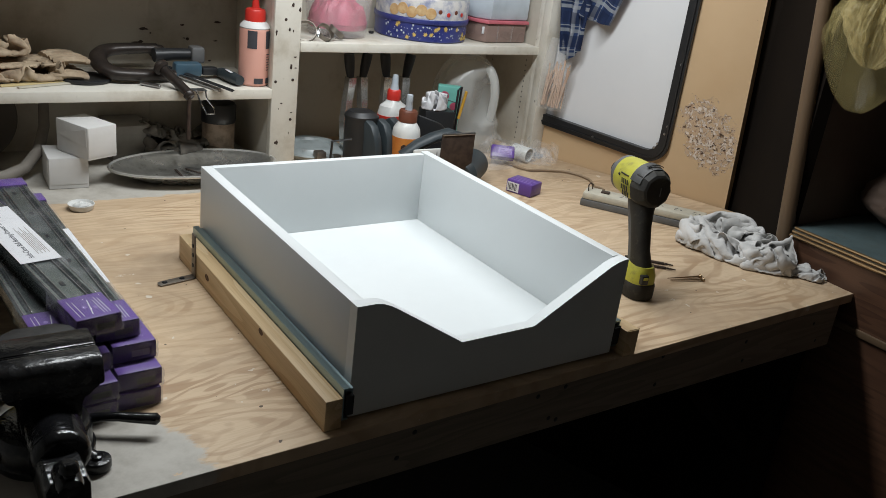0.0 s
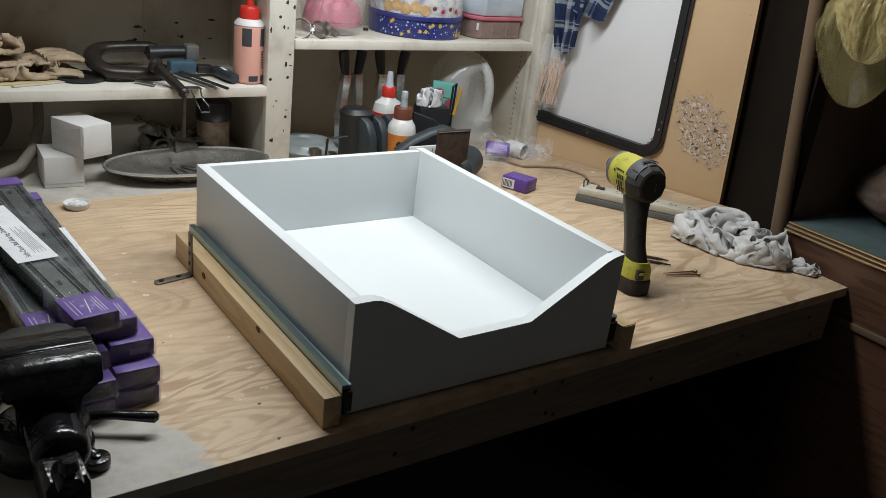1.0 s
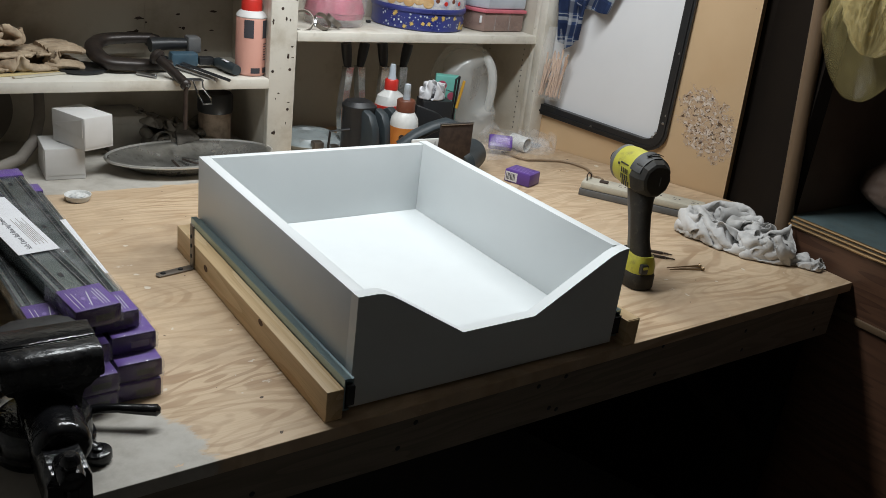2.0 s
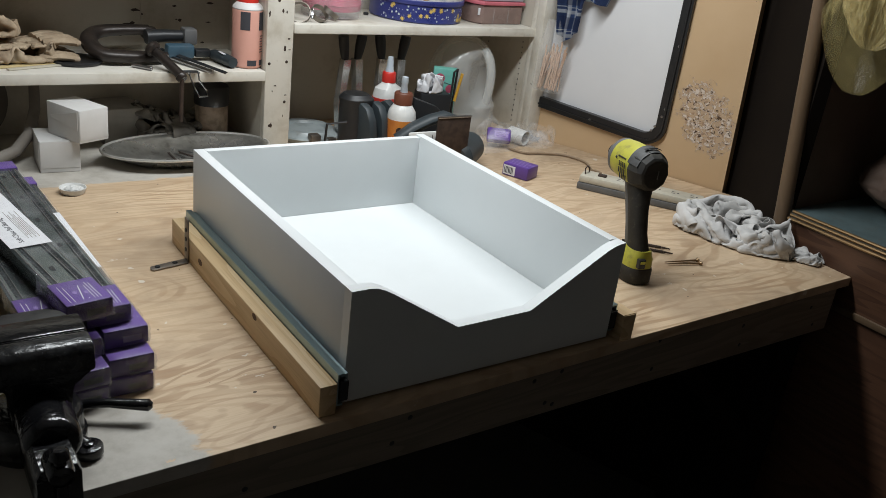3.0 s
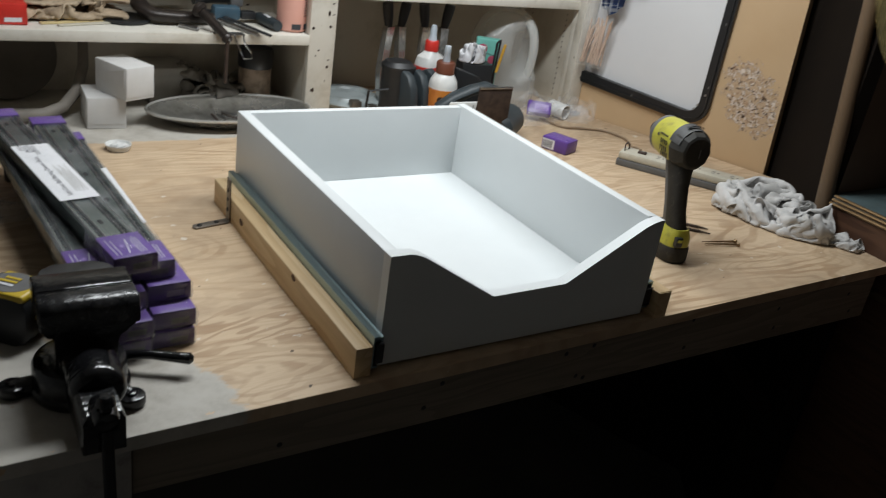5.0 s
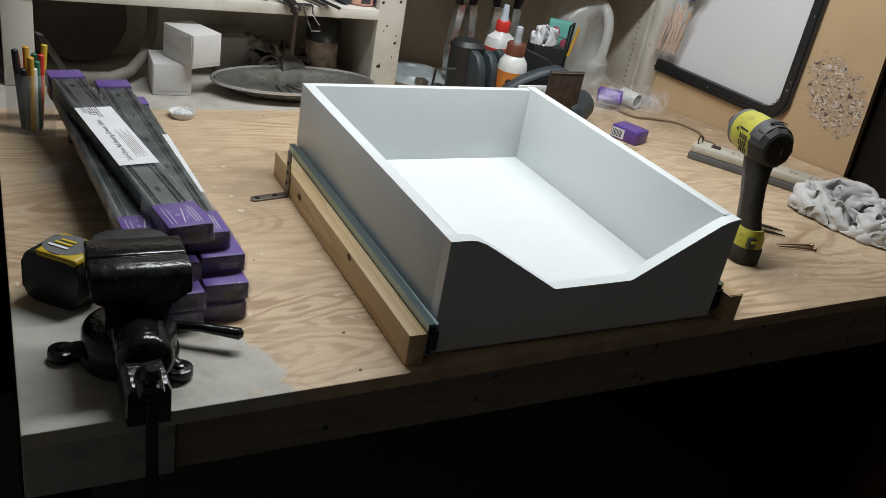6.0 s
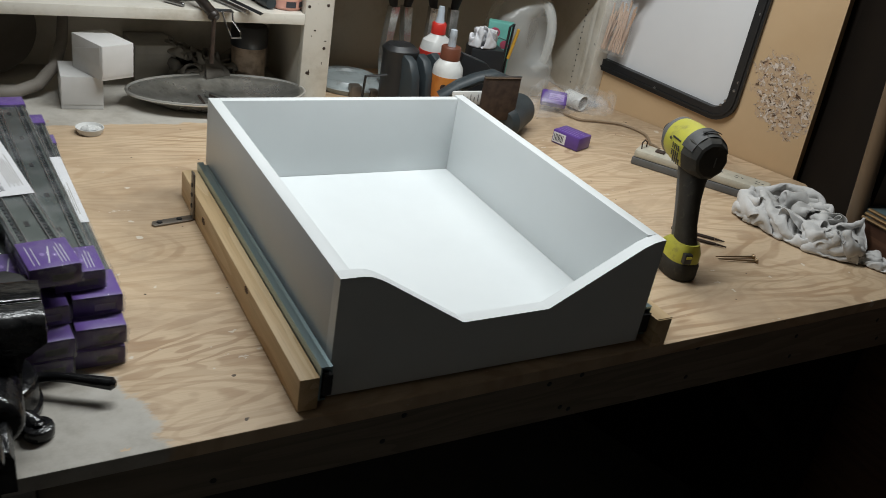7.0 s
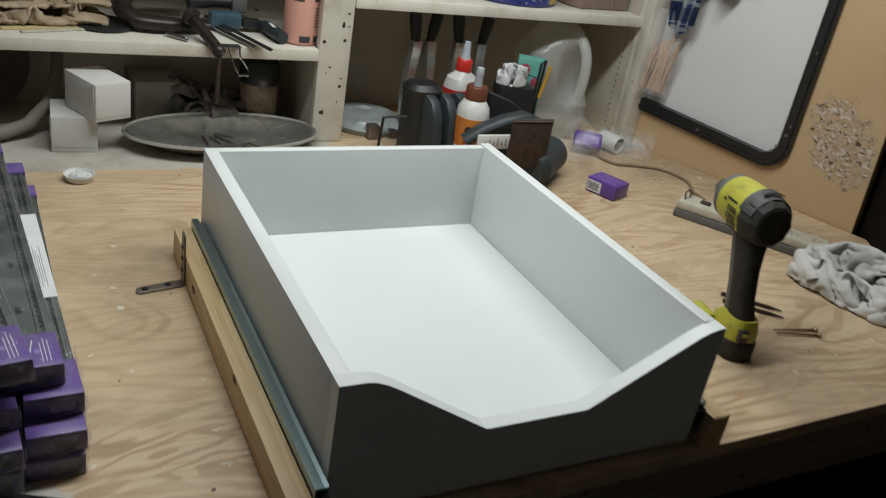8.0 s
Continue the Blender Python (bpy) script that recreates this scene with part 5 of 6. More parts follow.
part("shoe", box(B(), (0.036, -0.085, 0.050), (0.124, -0.080, 0.144), 0.001), RUST, saw, "brown stained steel plate")
part("shoe_edge", box(B(), (0.036, -0.0865, 0.141), (0.124, -0.0795, 0.1455), 0.001), STEEL, saw)
part("motor_end", rod(B(), (0.10, -0.075, 0.041), (0.205, 0.01, 0.041), 0.040, 0.037, 26, 0.012), GREYBLACK, saw, "dark round motor end")
part("red_mark", box(B(), (0.010, -0.062, 0.030), (0.045, -0.056, 0.045), 0.002), RED, saw)

g1 = thing("glue_bottle", "white glue bottle with a red cap and orange label", "bottle", (0.612, 0.965, BT), 20)
part("bottle_body", oval(B(), [(0, 0, 0.0006, 0.036, 0.026), (0, 0, 0.004, 0.039, 0.028), (0, 0, 0.130, 0.039, 0.028), (0, 0, 0.148, 0.034, 0.025), (0, 0, 0.158, 0.018, 0.016), (0, 0, 0.164, 0.014, 0.014)]), WHITEP, g1, "white bottle")
part("label", oval(B(), [(0, 0, 0.040, 0.0396, 0.0286), (0, 0, 0.118, 0.0396, 0.0286)]), ORANGE, g1, "orange label")
part("label_band", oval(B(), [(0, 0, 0.117, 0.0400, 0.0290), (0, 0, 0.127, 0.0400, 0.0290)]), RED, g1, "red band")
part("cap", lathe(B(), [(0, 0.162), (0.0165, 0.162), (0.0165, 0.184), (0.014, 0.187), (0, 0.187)], 20), RED, g1, "red cap")
part("nozzle", lathe(B(), [(0, 0.186), (0.011, 0.186), (0.008, 0.200), (0.0075, 0.214), (0.006, 0.222), (0, 0.223)], 16), FROST, g1, "frosted nozzle")
g2 = thing("glue_bottle", "white glue bottle with a brown cap and amber label", "bottle", (0.584, 0.848, BT))
part("bottle_body", lathe(B(), [(0, 0.0006), (0.030, 0.0006), (0.033, 0.004), (0.033, 0.112), (0.031, 0.124), (0.022, 0.138), (0.018, 0.142), (0, 0.142)], 32), WHITEP, g2, "white bottle")
part("label", lathe(B(), [(0.0331, 0.050), (0.0335, 0.050), (0.0335, 0.106), (0.0331, 0.106)], 32), ORANGE, g2, "amber label")
for a in (-2.2, -1.75, -1.3):
    part("label_mark", lathe(B(), [(0, 0), (0.0075, 0), (0.0075, 0.0004), (0, 0.0004)], 14, at=(0.0334 * math.cos(a), 0.0334 * math.sin(a), 0.084), m=Matrix.Rotation(a + math.pi / 2, 4, "Z") @ Matrix.Rotation(radians(90), 4, "X")), RUST, g2, "dark printed shape")
part("cap", lathe(B(), [(0, 0.140), (0.0215, 0.140), (0.0215, 0.164), (0.019, 0.167), (0, 0.167)], 24), BROWNCAP, g2, "brown cap")
part("nozzle", lathe(B(), [(0, 0.166), (0.009, 0.166), (0.0075, 0.186), (0.0085, 0.188), (0.007, 0.202), (0, 0.204)], 16), FROST, g2, "frosted nozzle")


def spring_clamp(at, rz, spread):
    c = thing("spring_clamp", "steel spring clamp with black rubber handles, standing upright", "clamp", at, rz, "spring clamps")
    for s in (-1, 1):
        arm = part("arm", prism(B(), [(s * 0.006, 0.0006), (s * 0.016, 0.030), (s * 0.020, 0.090), (s * (spread - 0.020), 0.200), (s * (spread + 0.002), 0.200), (s * 0.036, 0.090), (s * 0.030, 0.030), (s * 0.014, 0.0006)], -0.010, 0.010, 1, 0.001), CLAMPSTEEL, c, "bright steel arm", 0)
        hp = [(s * (spread - 0.008 + 0.010 * i / 6), 0, 0.196 + 0.060 * i / 6) for i in range(7)]
        part("handle", tube(B(), hp, [0.0078, 0.0092, 0.0104, 0.0112, 0.0118, 0.0120, 0.0116], 16, 1.1), BLACK, arm, "black rubber handle")
    part("pivot", rod(B(), (0, -0.016, 0.088), (0, 0.016, 0.088), 0.006), STEEL, c)
    part("spring", lathe(B(), [(0.008, -0.007), (0.0105, -0.007), (0.0105, 0.007), (0.008, 0.007), (0.008, -0.007)], 20, at=(0, 0, 0.092), m=Matrix.Rotation(radians(90), 4, "X")), STEEL, c)
    return c


spring_clamp((0.550, 1.045, BT), 8, 0.026)
spring_clamp((0.662, 1.045, BT), -5, 0.034)

jug = thing("plastic_jug", "empty milky plastic jug with a moulded handle", "jug", (0.906, 1.072, BT), -20)
HANDLE = radians(-52)
jug_rows = [(0.0, 0.0010), (0.078, 0.0010), (0.090, 0.008), (0.094, 0.026)] + [(0.095, 0.026 + 0.0065 * k) for k in range(1, 17)]
jug_rows += [(0.095 * math.cos(1.22 * k / 16) ** 0.8, 0.130 + 0.117 * math.sin(1.22 * k / 16) / math.sin(1.22)) for k in range(1, 17)] + [(0.026, 0.252), (0.024, 0.256), (0.026, 0.258), (0.026, 0.266), (0.0, 0.266)]
jb = lathe(B(), jug_rows, 72)
for v in jb.verts:
    a, r_ = math.atan2(v.co.y, v.co.x), math.hypot(v.co.x, v.co.y)
    k = 1 - 0.07 * math.cos(4 * a) * (1 if v.co.z < 0.2 else 0.3)
    off = abs((a - HANDLE + math.pi) % (2 * math.pi) - math.pi) / radians(44)
    tall_ = abs(v.co.z - 0.158) / 0.072
    if off < 1 and tall_ < 1 and r_ > 0.01:
        k *= 1 - 0.42 * (1 - off ** 2) * (1 - tall_ ** 2)
    v.co.x, v.co.y = v.co.x * k, v.co.y * k
part("jug_body", jb, MILKY, jug, "milky plastic body")
grip_path = [(r_ * math.cos(HANDLE), r_ * math.sin(HANDLE), z_) for r_, z_ in ((0.046, 0.232), (0.068, 0.222), (0.084, 0.200), (0.092, 0.165), (0.0905, 0.125), (0.084, 0.092), (0.066, 0.068))]
part("handle", tube(B(), spline(grip_path), 0.0125, 14), MILKY, jug, "moulded handle")
tb = thing("drink_carton", "turquoise carton with dark twigs and pink spots", "carton", (0.788, 0.985, BT), -32)
part("carton", box(B(), (-0.030, -0.014, 0.0006), (0.030, 0.014, 0.190), 0.003), TURQ, tb, "turquoise printed card")
for x_, z_, r_ in ((-0.012, 0.165, 0.012), (0.014, 0.140, 0.010), (-0.008, 0.100, 0.009), (0.015, 0.085, 0.008)):
    for s in (-1, 1):
        part("pink_spot", lathe(B(), [(0, 0), (r_, 0), (r_, 0.0004), (0, 0.0004)], 14, at=(x_, 0.0141 * s, z_), m=Matrix.Rotation(radians(-90 * s), 4, "X")), ROSE, tb, "", 0)
for z_ in (0.11, 0.125, 0.15):
    for s in (-1, 1):
        part("twig", tube(B(), [(-0.025, 0.0144 * s, z_ - 0.02), (0.0, 0.0144 * s, z_ + 0.005), (0.022, 0.0144 * s, z_)], 0.0009, 6), INK, tb, "", 0)
holder = thing("tool_holder", "open black plastic holder with paper and a pencil", "holder", (0.735, 0.955, BT), -14)
part("tray", box(B(), (-0.038, -0.028, 0.0006), (0.040, 0.028, 0.138), 0.003), BLACK, holder, "black plastic block")
part("frame_bar", tube(B(), [(0.046, -0.010, 0.003), (0.046, -0.010, 0.12), (0.048, -0.010, 0.190), (0.060, 0.0, 0.196), (0.056, 0.0, 0.11), (0.054, 0.0, 0.003)], 0.003, 8), BLACK, holder)
part("pencil", rod(B(), (0.052, -0.022, 0.120), (0.066, -0.020, 0.190), 0.0036, 0.0036, 6), PENCIL, holder, "yellow pencil")
paper = crumple(0.15, 0.13, [(0.034 * math.cos(k * 0.5236), 0.026 * math.sin(k * 0.5236)) for k in range(12)], 31, 30, 110, 0.0085, 0.055, 20, 0.7)
solo("crumpled_paper", sheet(B(), paper, 2, 0.0006), PAPER, "crumpled white paper on the holder", "paper", (0.726, 0.955, BT + 0.1376), smooth=-1)
dish = thing("metal_dish", "dusty grey metal dish with a ringed rim", "dish", (0.460, 1.085, BT))
part("disc", lathe(B(), [(0, 0.018), (0.040, 0.020), (0.044, 0.026), (0.058, 0.026), (0.062, 0.020), (0.070, 0.014), (0.074, 0.016), (0.076, 0.012), (0.070, 0.0006), (0, 0.0006)], 44, sx=1.15, sy=1.15), PALEDISH, dish)
part("clip", box(B(), (-0.030, -0.095, 0.0006), (-0.004, -0.070, 0.030), 0.004), GALV, dish, "grey metal clip")
part("clip", box(B(), (0.020, -0.090, 0.0006), (0.040, -0.070, 0.018), 0.004), GALV, dish, "grey metal clip")

# ---- lower left bay ----


def carton(name, label, m, size, material, flap):
    c = thing(name, label, "box", m=m, group="small cartons")
    w, d, h = size
    part("carton_body", box(B(), (0, 0, 0.0004), (w, d, h), 0.0012), material, c)
    part("lid_flap", box(B(), (0.001, -0.0012, h * flap), (w - 0.001, -0.0002, h - 0.001), 0.0004), material, c)
    part("side_flap", prism(B(), [(0.004, h * 0.95), (d * 0.9, h * 0.6), (d * 0.9, h * 0.55), (0.004, h * 0.4)], -0.0012, -0.0002, 0), material, c, "", 0)
    return c


carton("carton", "small white card carton standing on the bench", pose(-0.172, 0.944, BT, 0, 0, -3), (0.074, 0.095, 0.064), CARD, 0.15)
carton("carton", "white card carton set askew on another", pose(-0.104, 0.912, BT + 0.0645, 0, 0, 24), (0.066, 0.098, 0.066), CARD, 0.1).location.x -= 0.0
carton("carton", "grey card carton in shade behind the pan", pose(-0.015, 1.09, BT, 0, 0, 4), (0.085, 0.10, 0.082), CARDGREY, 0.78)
pan = thing("metal_pan", "dusty oval metal pan with a turned rim", "pan", (0.128, 0.968, BT), 2)
part("pan_body", lathe(B(), [(0, 0.004), (0.090, 0.004), (0.120, 0.008), (0.160, 0.024), (0.176, 0.030), (0.182, 0.030), (0.183, 0.027), (0.176, 0.026), (0.160, 0.019), (0.118, 0.002), (0, 0.0008)], 64, sy=0.53), PANMETAL, pan)
# separate pale ring that draws the reflection along the rim
part("rim", tube(B(), [(0.1815 * math.cos(i * math.pi / 24), 0.53 * 0.1815 * math.sin(i * math.pi / 24), 0.0300) for i in range(49)], 0.0030, 8), GLINTRIM, pan, "rim coloured bright as a highlight")
for k in range(4):
    part("scrap", box(B(), (-0.035 + 0.022 * k, -0.01 + 0.006 * (k % 2), 0.0045), (-0.030 + 0.022 * k, 0.035, 0.006), 0.0005), STEEL if k % 2 else RUST, pan).rotation_euler = (0.05, 0, 0.3 * k)
part("wire_scrap", tube(B(), [(0.02, -0.04, 0.007), (0.04, -0.02, 0.012), (0.06, -0.035, 0.008), (0.05, -0.05, 0.008)], 0.0012, 6), RUST, pan)
drag = thing("dirty_rag", "dirty grey rag bundled in the bay", "rag", (0.130, 1.125, BT))
o = part("cloth", sheet(B(), crumple(0.60, 0.48, [(-0.085, -0.030), (-0.060, -0.065), (0.050, -0.068), (0.100, -0.030), (0.095, 0.035), (0.0, 0.055), (-0.085, 0.045)], 14, 60, 130, 0.0085, 0.105), 2, 0.0012, 0.003), DARKRAG, drag, "", -1)
fold = crumple(0.20, 0.16, [(-0.085, -0.040), (-0.020, -0.055), (0.030, -0.045), (0.020, 0.020), (-0.040, 0.035), (-0.085, 0.020)], 15, 36, 100, 0.0075, 0.06)
o = part("raised_fold", sheet(B(), fold), DARKRAG, drag, "", -1)
o.location.z, o.rotation_euler = 0.042, (0, radians(16), 0)
tin_can = thing("old_can", "old stained can with a dark lid in shade", "can", (0.225, 1.10, BT))
part("can_body", lathe(B(), [(0, 0.0006), (0.036, 0.0006), (0.037, 0.003), (0.037, 0.085), (0.036, 0.088), (0, 0.088)], 32), surface("stained_paper_label", (0.38, 0.29, 0.22), (0.18, 0.13, 0.09), rough=0.7, scale=40), tin_can)
part("lid", lathe(B(), [(0, 0.086), (0.039, 0.086), (0.040, 0.092), (0.040, 0.125), (0.036, 0.130), (0, 0.130)], 32), BLACK, tin_can, "dark lid")
hose = [(-0.36, 0.990, 0.917), (-0.30, 0.985, 0.917), (-0.245, 0.990, 0.918), (-0.205, 1.010, 0.926), (-0.172, 1.045, 0.950), (-0.152, 1.085, 0.990), (-0.145, 1.120, 1.040)]
solo("curved_pipe", tube(B(), hose, [0.011, 0.012, 0.012, 0.012, 0.012, 0.011, 0.010], 14), DULLPIPE, "curved grey pipe leaning in the bay", "pipe")
tray = lathe(B(), [(0, 0.0), (0.075, 0.0), (0.090, 0.012), (0.094, 0.012), (0.078, -0.004), (0, -0.004)], 44)
solo("round_tray", tray, surface("brown_tray", (0.10, 0.085, 0.07), rough=0.6, grime=0.5), "dark dusty round tray leaning on the back board", "tray", m=pose(-0.285, 1.165, BT + 0.0945, 76, 0, 0))

# ---- left shelf ----
S1 = 1.0875
chalk = thing("chalk_bottle", "clear bottle of pink marking chalk with a red cap", "bottle", (0.279, 1.032, S1), 12)
chalk.scale.z = 1.2
part("bottle_body", lathe(B(), [(0, 0.0006), (0.030, 0.0006), (0.033, 0.004), (0.0335, 0.100), (0.0325, 0.106), (0.026, 0.113), (0.022, 0.116), (0, 0.116)], 32), PINK, chalk, "pink chalk in clear plastic")
part("shoulder", lathe(B(), [(0.0330, 0.1045), (0.0338, 0.106), (0.0320, 0.1095), (0.0265, 0.1145), (0.0225, 0.1168)], 32), CARD, chalk, "white shoulder")
part("cap", lathe(B(), [(0, 0.114), (0.0225, 0.114), (0.0225, 0.134), (0.020, 0.138), (0.010, 0.140), (0, 0.140)], 28), RED, chalk, "red screw cap")
part("nozzle", lathe(B(), [(0, 0.139), (0.009, 0.139), (0.004, 0.176), (0.003, 0.182), (0, 0.182)], 16), RED, chalk, "red nozzle")
for k, (a0, z0, z1, mt) in enumerate(((-2.62, 0.070, 0.102, INK), (-2.12, 0.006, 0.016, INK), (-1.35, 0.070, 0.102, INK), (-1.25, 0.006, 0.016, INK), (-0.85, 0.066, 0.100, PAPER))):
    sb = B()
    vs = [[sb.verts.new((0.0339 * math.cos(a0 + 0.09 * i), 0.0339 * math.sin(a0 + 0.09 * i), z)) for i in range(8)] for z in (z0, z1)]
    for i in range(7):
        sb.faces.new((vs[0][i], vs[0][i + 1], vs[1][i + 1], vs[1][i]))
    part("label_block", sb, mt, chalk, "")
for k in range(7):
    sb = B()
    a0 = -1.25
    vs = [[sb.verts.new((0.0339 * math.cos(a0 + 0.09 * i), 0.0339 * math.sin(a0 + 0.09 * i), z)) for i in range(5 - k % 2)] for z in (0.030 + 0.0048 * k, 0.0316 + 0.0048 * k)]
    for i in range(4 - k % 2):
        sb.faces.new((vs[0][i], vs[0][i + 1], vs[1][i + 1], vs[1][i]))
    part("label_line", sb, INK, chalk)
for k, (gx, gy, gz, gr, sc) in enumerate(((-0.175, 1.095, 0.0, 4, 1.0), (-0.168, 1.112, 0.026, 10, 0.95), (-0.235, 1.120, 0.045, -8, 0.9))):
    gl = thing("work_glove", "worn tan leather work glove lying flat on the shelf", "glove", (gx, gy, S1 + gz), gr, "pair of gloves")
    hide = crumple(0.235, 0.150, [(-0.105, -0.050), (-0.02, -0.056), (0.062, -0.046), (0.070, 0.0), (0.060, 0.046), (-0.04, 0.056), (-0.108, 0.048)], 20 + k, 30, 110, 0.013, 0.060, 50, 0.8)
    part("palm", sheet(B(), hide, 3, 0.005, 0.002), LEATHER, gl, "wrinkled leather palm", -1)
    for q in range(4 if k < 2 else 0):
        y_ = -0.040 + 0.026 * q
        part("finger", tube(B(), spline([(0.035, y_ * 0.8, 0.012), (0.065, y_, 0.015), (0.095, y_ * 1.05 + 0.004, 0.011), (0.118 - 0.008 * abs(q - 1.5), y_ * 1.1, 0.008)], 4),
                            [0.011, 0.0125, 0.0120, 0.0128, 0.0112, 0.0126, 0.0116, 0.0125, 0.0110, 0.0118, 0.010, 0.008, 0.004], 12, 0.6), LEATHER, gl)
solo("wood_shim", box(B(), (0, 0, 0), (0.15, 0.014, 0.003), 0.0005), SHIM, "thin yellow on the shelf", "shim", (-0.235, 1.020, S1 + 0.0002), 14)
solo("wood_shim", box(B(), (0, 0, 0), (0.13, 0.011, 0.003), 0.0005), CREAM, "thin pale wooden shim on the shelf", "shim", (-0.205, 1.005, S1 + 0.0002), 20)
solo("round_plate", lathe(B(), [(0, 0.0004), (0.050, 0.0004), (0.053, 0.003), (0.053, 0.006), (0.049, 0.008), (0.046, 0.006), (0, 0.006)], 40), BLACK, "flat round black plate on the shelf", "disc", (-0.070, 1.080, S1))
cc = thing("c_clamp", "large dark brown iron C-clamp lying on the shelf", "clamp", (0, 0, S1))
frame_pts = [(0.110, 1.060, 0.014), (0.060, 1.052, 0.016), (0.015, 1.048, 0.018), (-0.018, 1.056, 0.020), (-0.036, 1.078, 0.030), (-0.036, 1.110, 0.042), (-0.012, 1.140, 0.050), (0.030, 1.150, 0.053), (0.098, 1.152, 0.054)]
part("clamp_frame", tube(B(), spline(frame_pts, 4), [0.0140 + 0.0045 * math.sin(math.pi * k / 32) for k in range(33)], 12, 0.8), CLAMPIRON, cc, "dark cast frame")
part("anvil_pad", rod(B(), (0.098, 1.152, 0.060), (0.098, 1.152, 0.036), 0.018, 0.016, 16), CLAMPIRON, cc)
part("nut_boss", rod(B(), (0.068, 1.035, 0.042), (0.076, 1.022, 0.034), 0.017, 0.017, 18, 0.005), CLAMPIRON, cc)
part("screw_shaft", rod(B(), (0.076, 1.024, 0.034), (0.108, 0.952, -0.002), 0.0105, 0.0098, 14), CLAMPIRON, cc)
part("swivel", rod(B(), (0.106, 0.957, -0.001), (0.110, 0.948, -0.008), 0.012, 0.011, 14), CLAMPIRON, cc)
part("tommy_bar", rod(B(), (0.108, 0.951, 0.002), (0.106, 0.951, -0.098), 0.0045, 0.0045, 12), RUST, cc)
bc = thing("bar_clamp", "small black and blue quick bar clamp on the shelf", "clamp", (0, 0, S1))
part("bar", tube(B(), [(0.120, 1.130, 0.016), (0.198, 0.945, 0.006)], 0.007, 4, 0.5), BLACK, bc, "black steel bar", 0)
part("bar_channel", tube(B(), [(0.112, 1.12, 0.010), (0.176, 0.960, 0.004)], 0.0045, 6), STEEL, bc)
part("jaw_block", box(B(), (0.118, 1.076, 0.006), (0.178, 1.106, 0.036), 0.006), BLUEMETAL, bc, "blue jaw block")
part("handle", tube(B(), [(0.085, 1.125, 0.044), (0.125, 1.128, 0.046), (0.165, 1.130, 0.046)], [0.016, 0.014, 0.013], 12), BLACK, bc, "black handle")
part("end_pad", box(B(), (0.166, 1.112, 0.028), (0.196, 1.146, 0.064), 0.005), GREYP, bc, "grey pad")
part("trigger", box(B(), (0.180, 1.080, 0.008), (0.215, 1.100, 0.026), 0.004), BLACK, bc)
sd = thing("screwdriver", "screwdriver with a grey ribbed handle lying on the shelf", "screwdriver", (0, 0, S1))
part("handle", tube(B(), [(0.220, 1.100, 0.012), (0.224, 1.085, 0.014), (0.228, 1.060, 0.014), (0.233, 1.030, 0.0135), (0.238, 1.006, 0.013)], [0.008, 0.0115, 0.0125, 0.0130, 0.0115], 10), GREYBLACK, sd, "dark grey handle")
part("collar", rod(B(), (0.2185, 1.108, 0.012), (0.220, 1.099, 0.012), 0.0075, 0.008, 14), CHROME, sd)
part("shaft", rod(B(), (0.205, 1.190, 0.006), (0.2188, 1.107, 0.012), 0.003, 0.003, 10), STEEL, sd)
part("handle_mark", box(B(), (0.2235, 1.030, 0.0258), (0.2305, 1.062, 0.0268), 0.0004), PAPER, sd)
bolt = thing("steel_pin", "short steel pin lying near the shelf edge", "pin", (0, 0, S1))
part("pin", rod(B(), (0.030, 1.030, 0.0045), (0.060, 0.995, 0.0045), 0.0042, 0.0042, 14), STEEL, bolt)
clip = thing("spring_clip", "bright steel spring clip over the shelf edge", "clip", (0, 0, S1))
part("plate", box(B(), (0.108, 0.962, 0.0004), (0.150, 0.985, 0.003), 0.0008), STEEL, clip)
part("wire_loop", tube(B(), [(0.126, 0.963, 0.003), (0.132, 0.950, -0.022), (0.142, 0.944, -0.044), (0.160, 0.944, -0.043), (0.160, 0.950, -0.032), (0.146, 0.956, -0.012), (0.146, 0.963, 0.003)], 0.0018, 8), CHROME, clip)
redbox = thing("red_box", "small red and white printed box on the shelf", "box", (-0.365, 1.010, S1))
part("carton", box(B(), (0, 0, 0.0004), (0.105, 0.06, 0.040), 0.002), RED, redbox)
for k in range(2):
    part("print_bar", box(B(), (0.010 + 0.055 * k, -0.0004, 0.006), (0.040 + 0.055 * k, 0.0002, 0.014)), PAPER, redbox, "", 0)

# ---- right shelf ----
S2 = 1.1915
tub = thing("plastic_tub", "round clear plastic tub with pink contents", "tub", (0.510, 1.090, S2))
o = part("tub_wall", lathe(B(), [(0, 0.0006), (0.066, 0.0006), (0.071, 0.004), (0.082, 0.10), (0.086, 0.13), (0.084, 0.13), (0.080, 0.10), (0.069, 0.006), (0, 0.004)], 40), TUBPLASTIC, tub, "clear plastic")
o.visible_shadow = False
part("contents", heap(B(), 0.070, 0.070, 0.075, 41, 7, 0.4, 0.3, 24, 70, 0.05), ROSE, tub, "pink contents").location = (0, 0, 0.032)
part("contents", lathe(B(), [(0, 0.02), (0.068, 0.02), (0.071, 0.034), (0, 0.036)], 32), ROSE, tub)
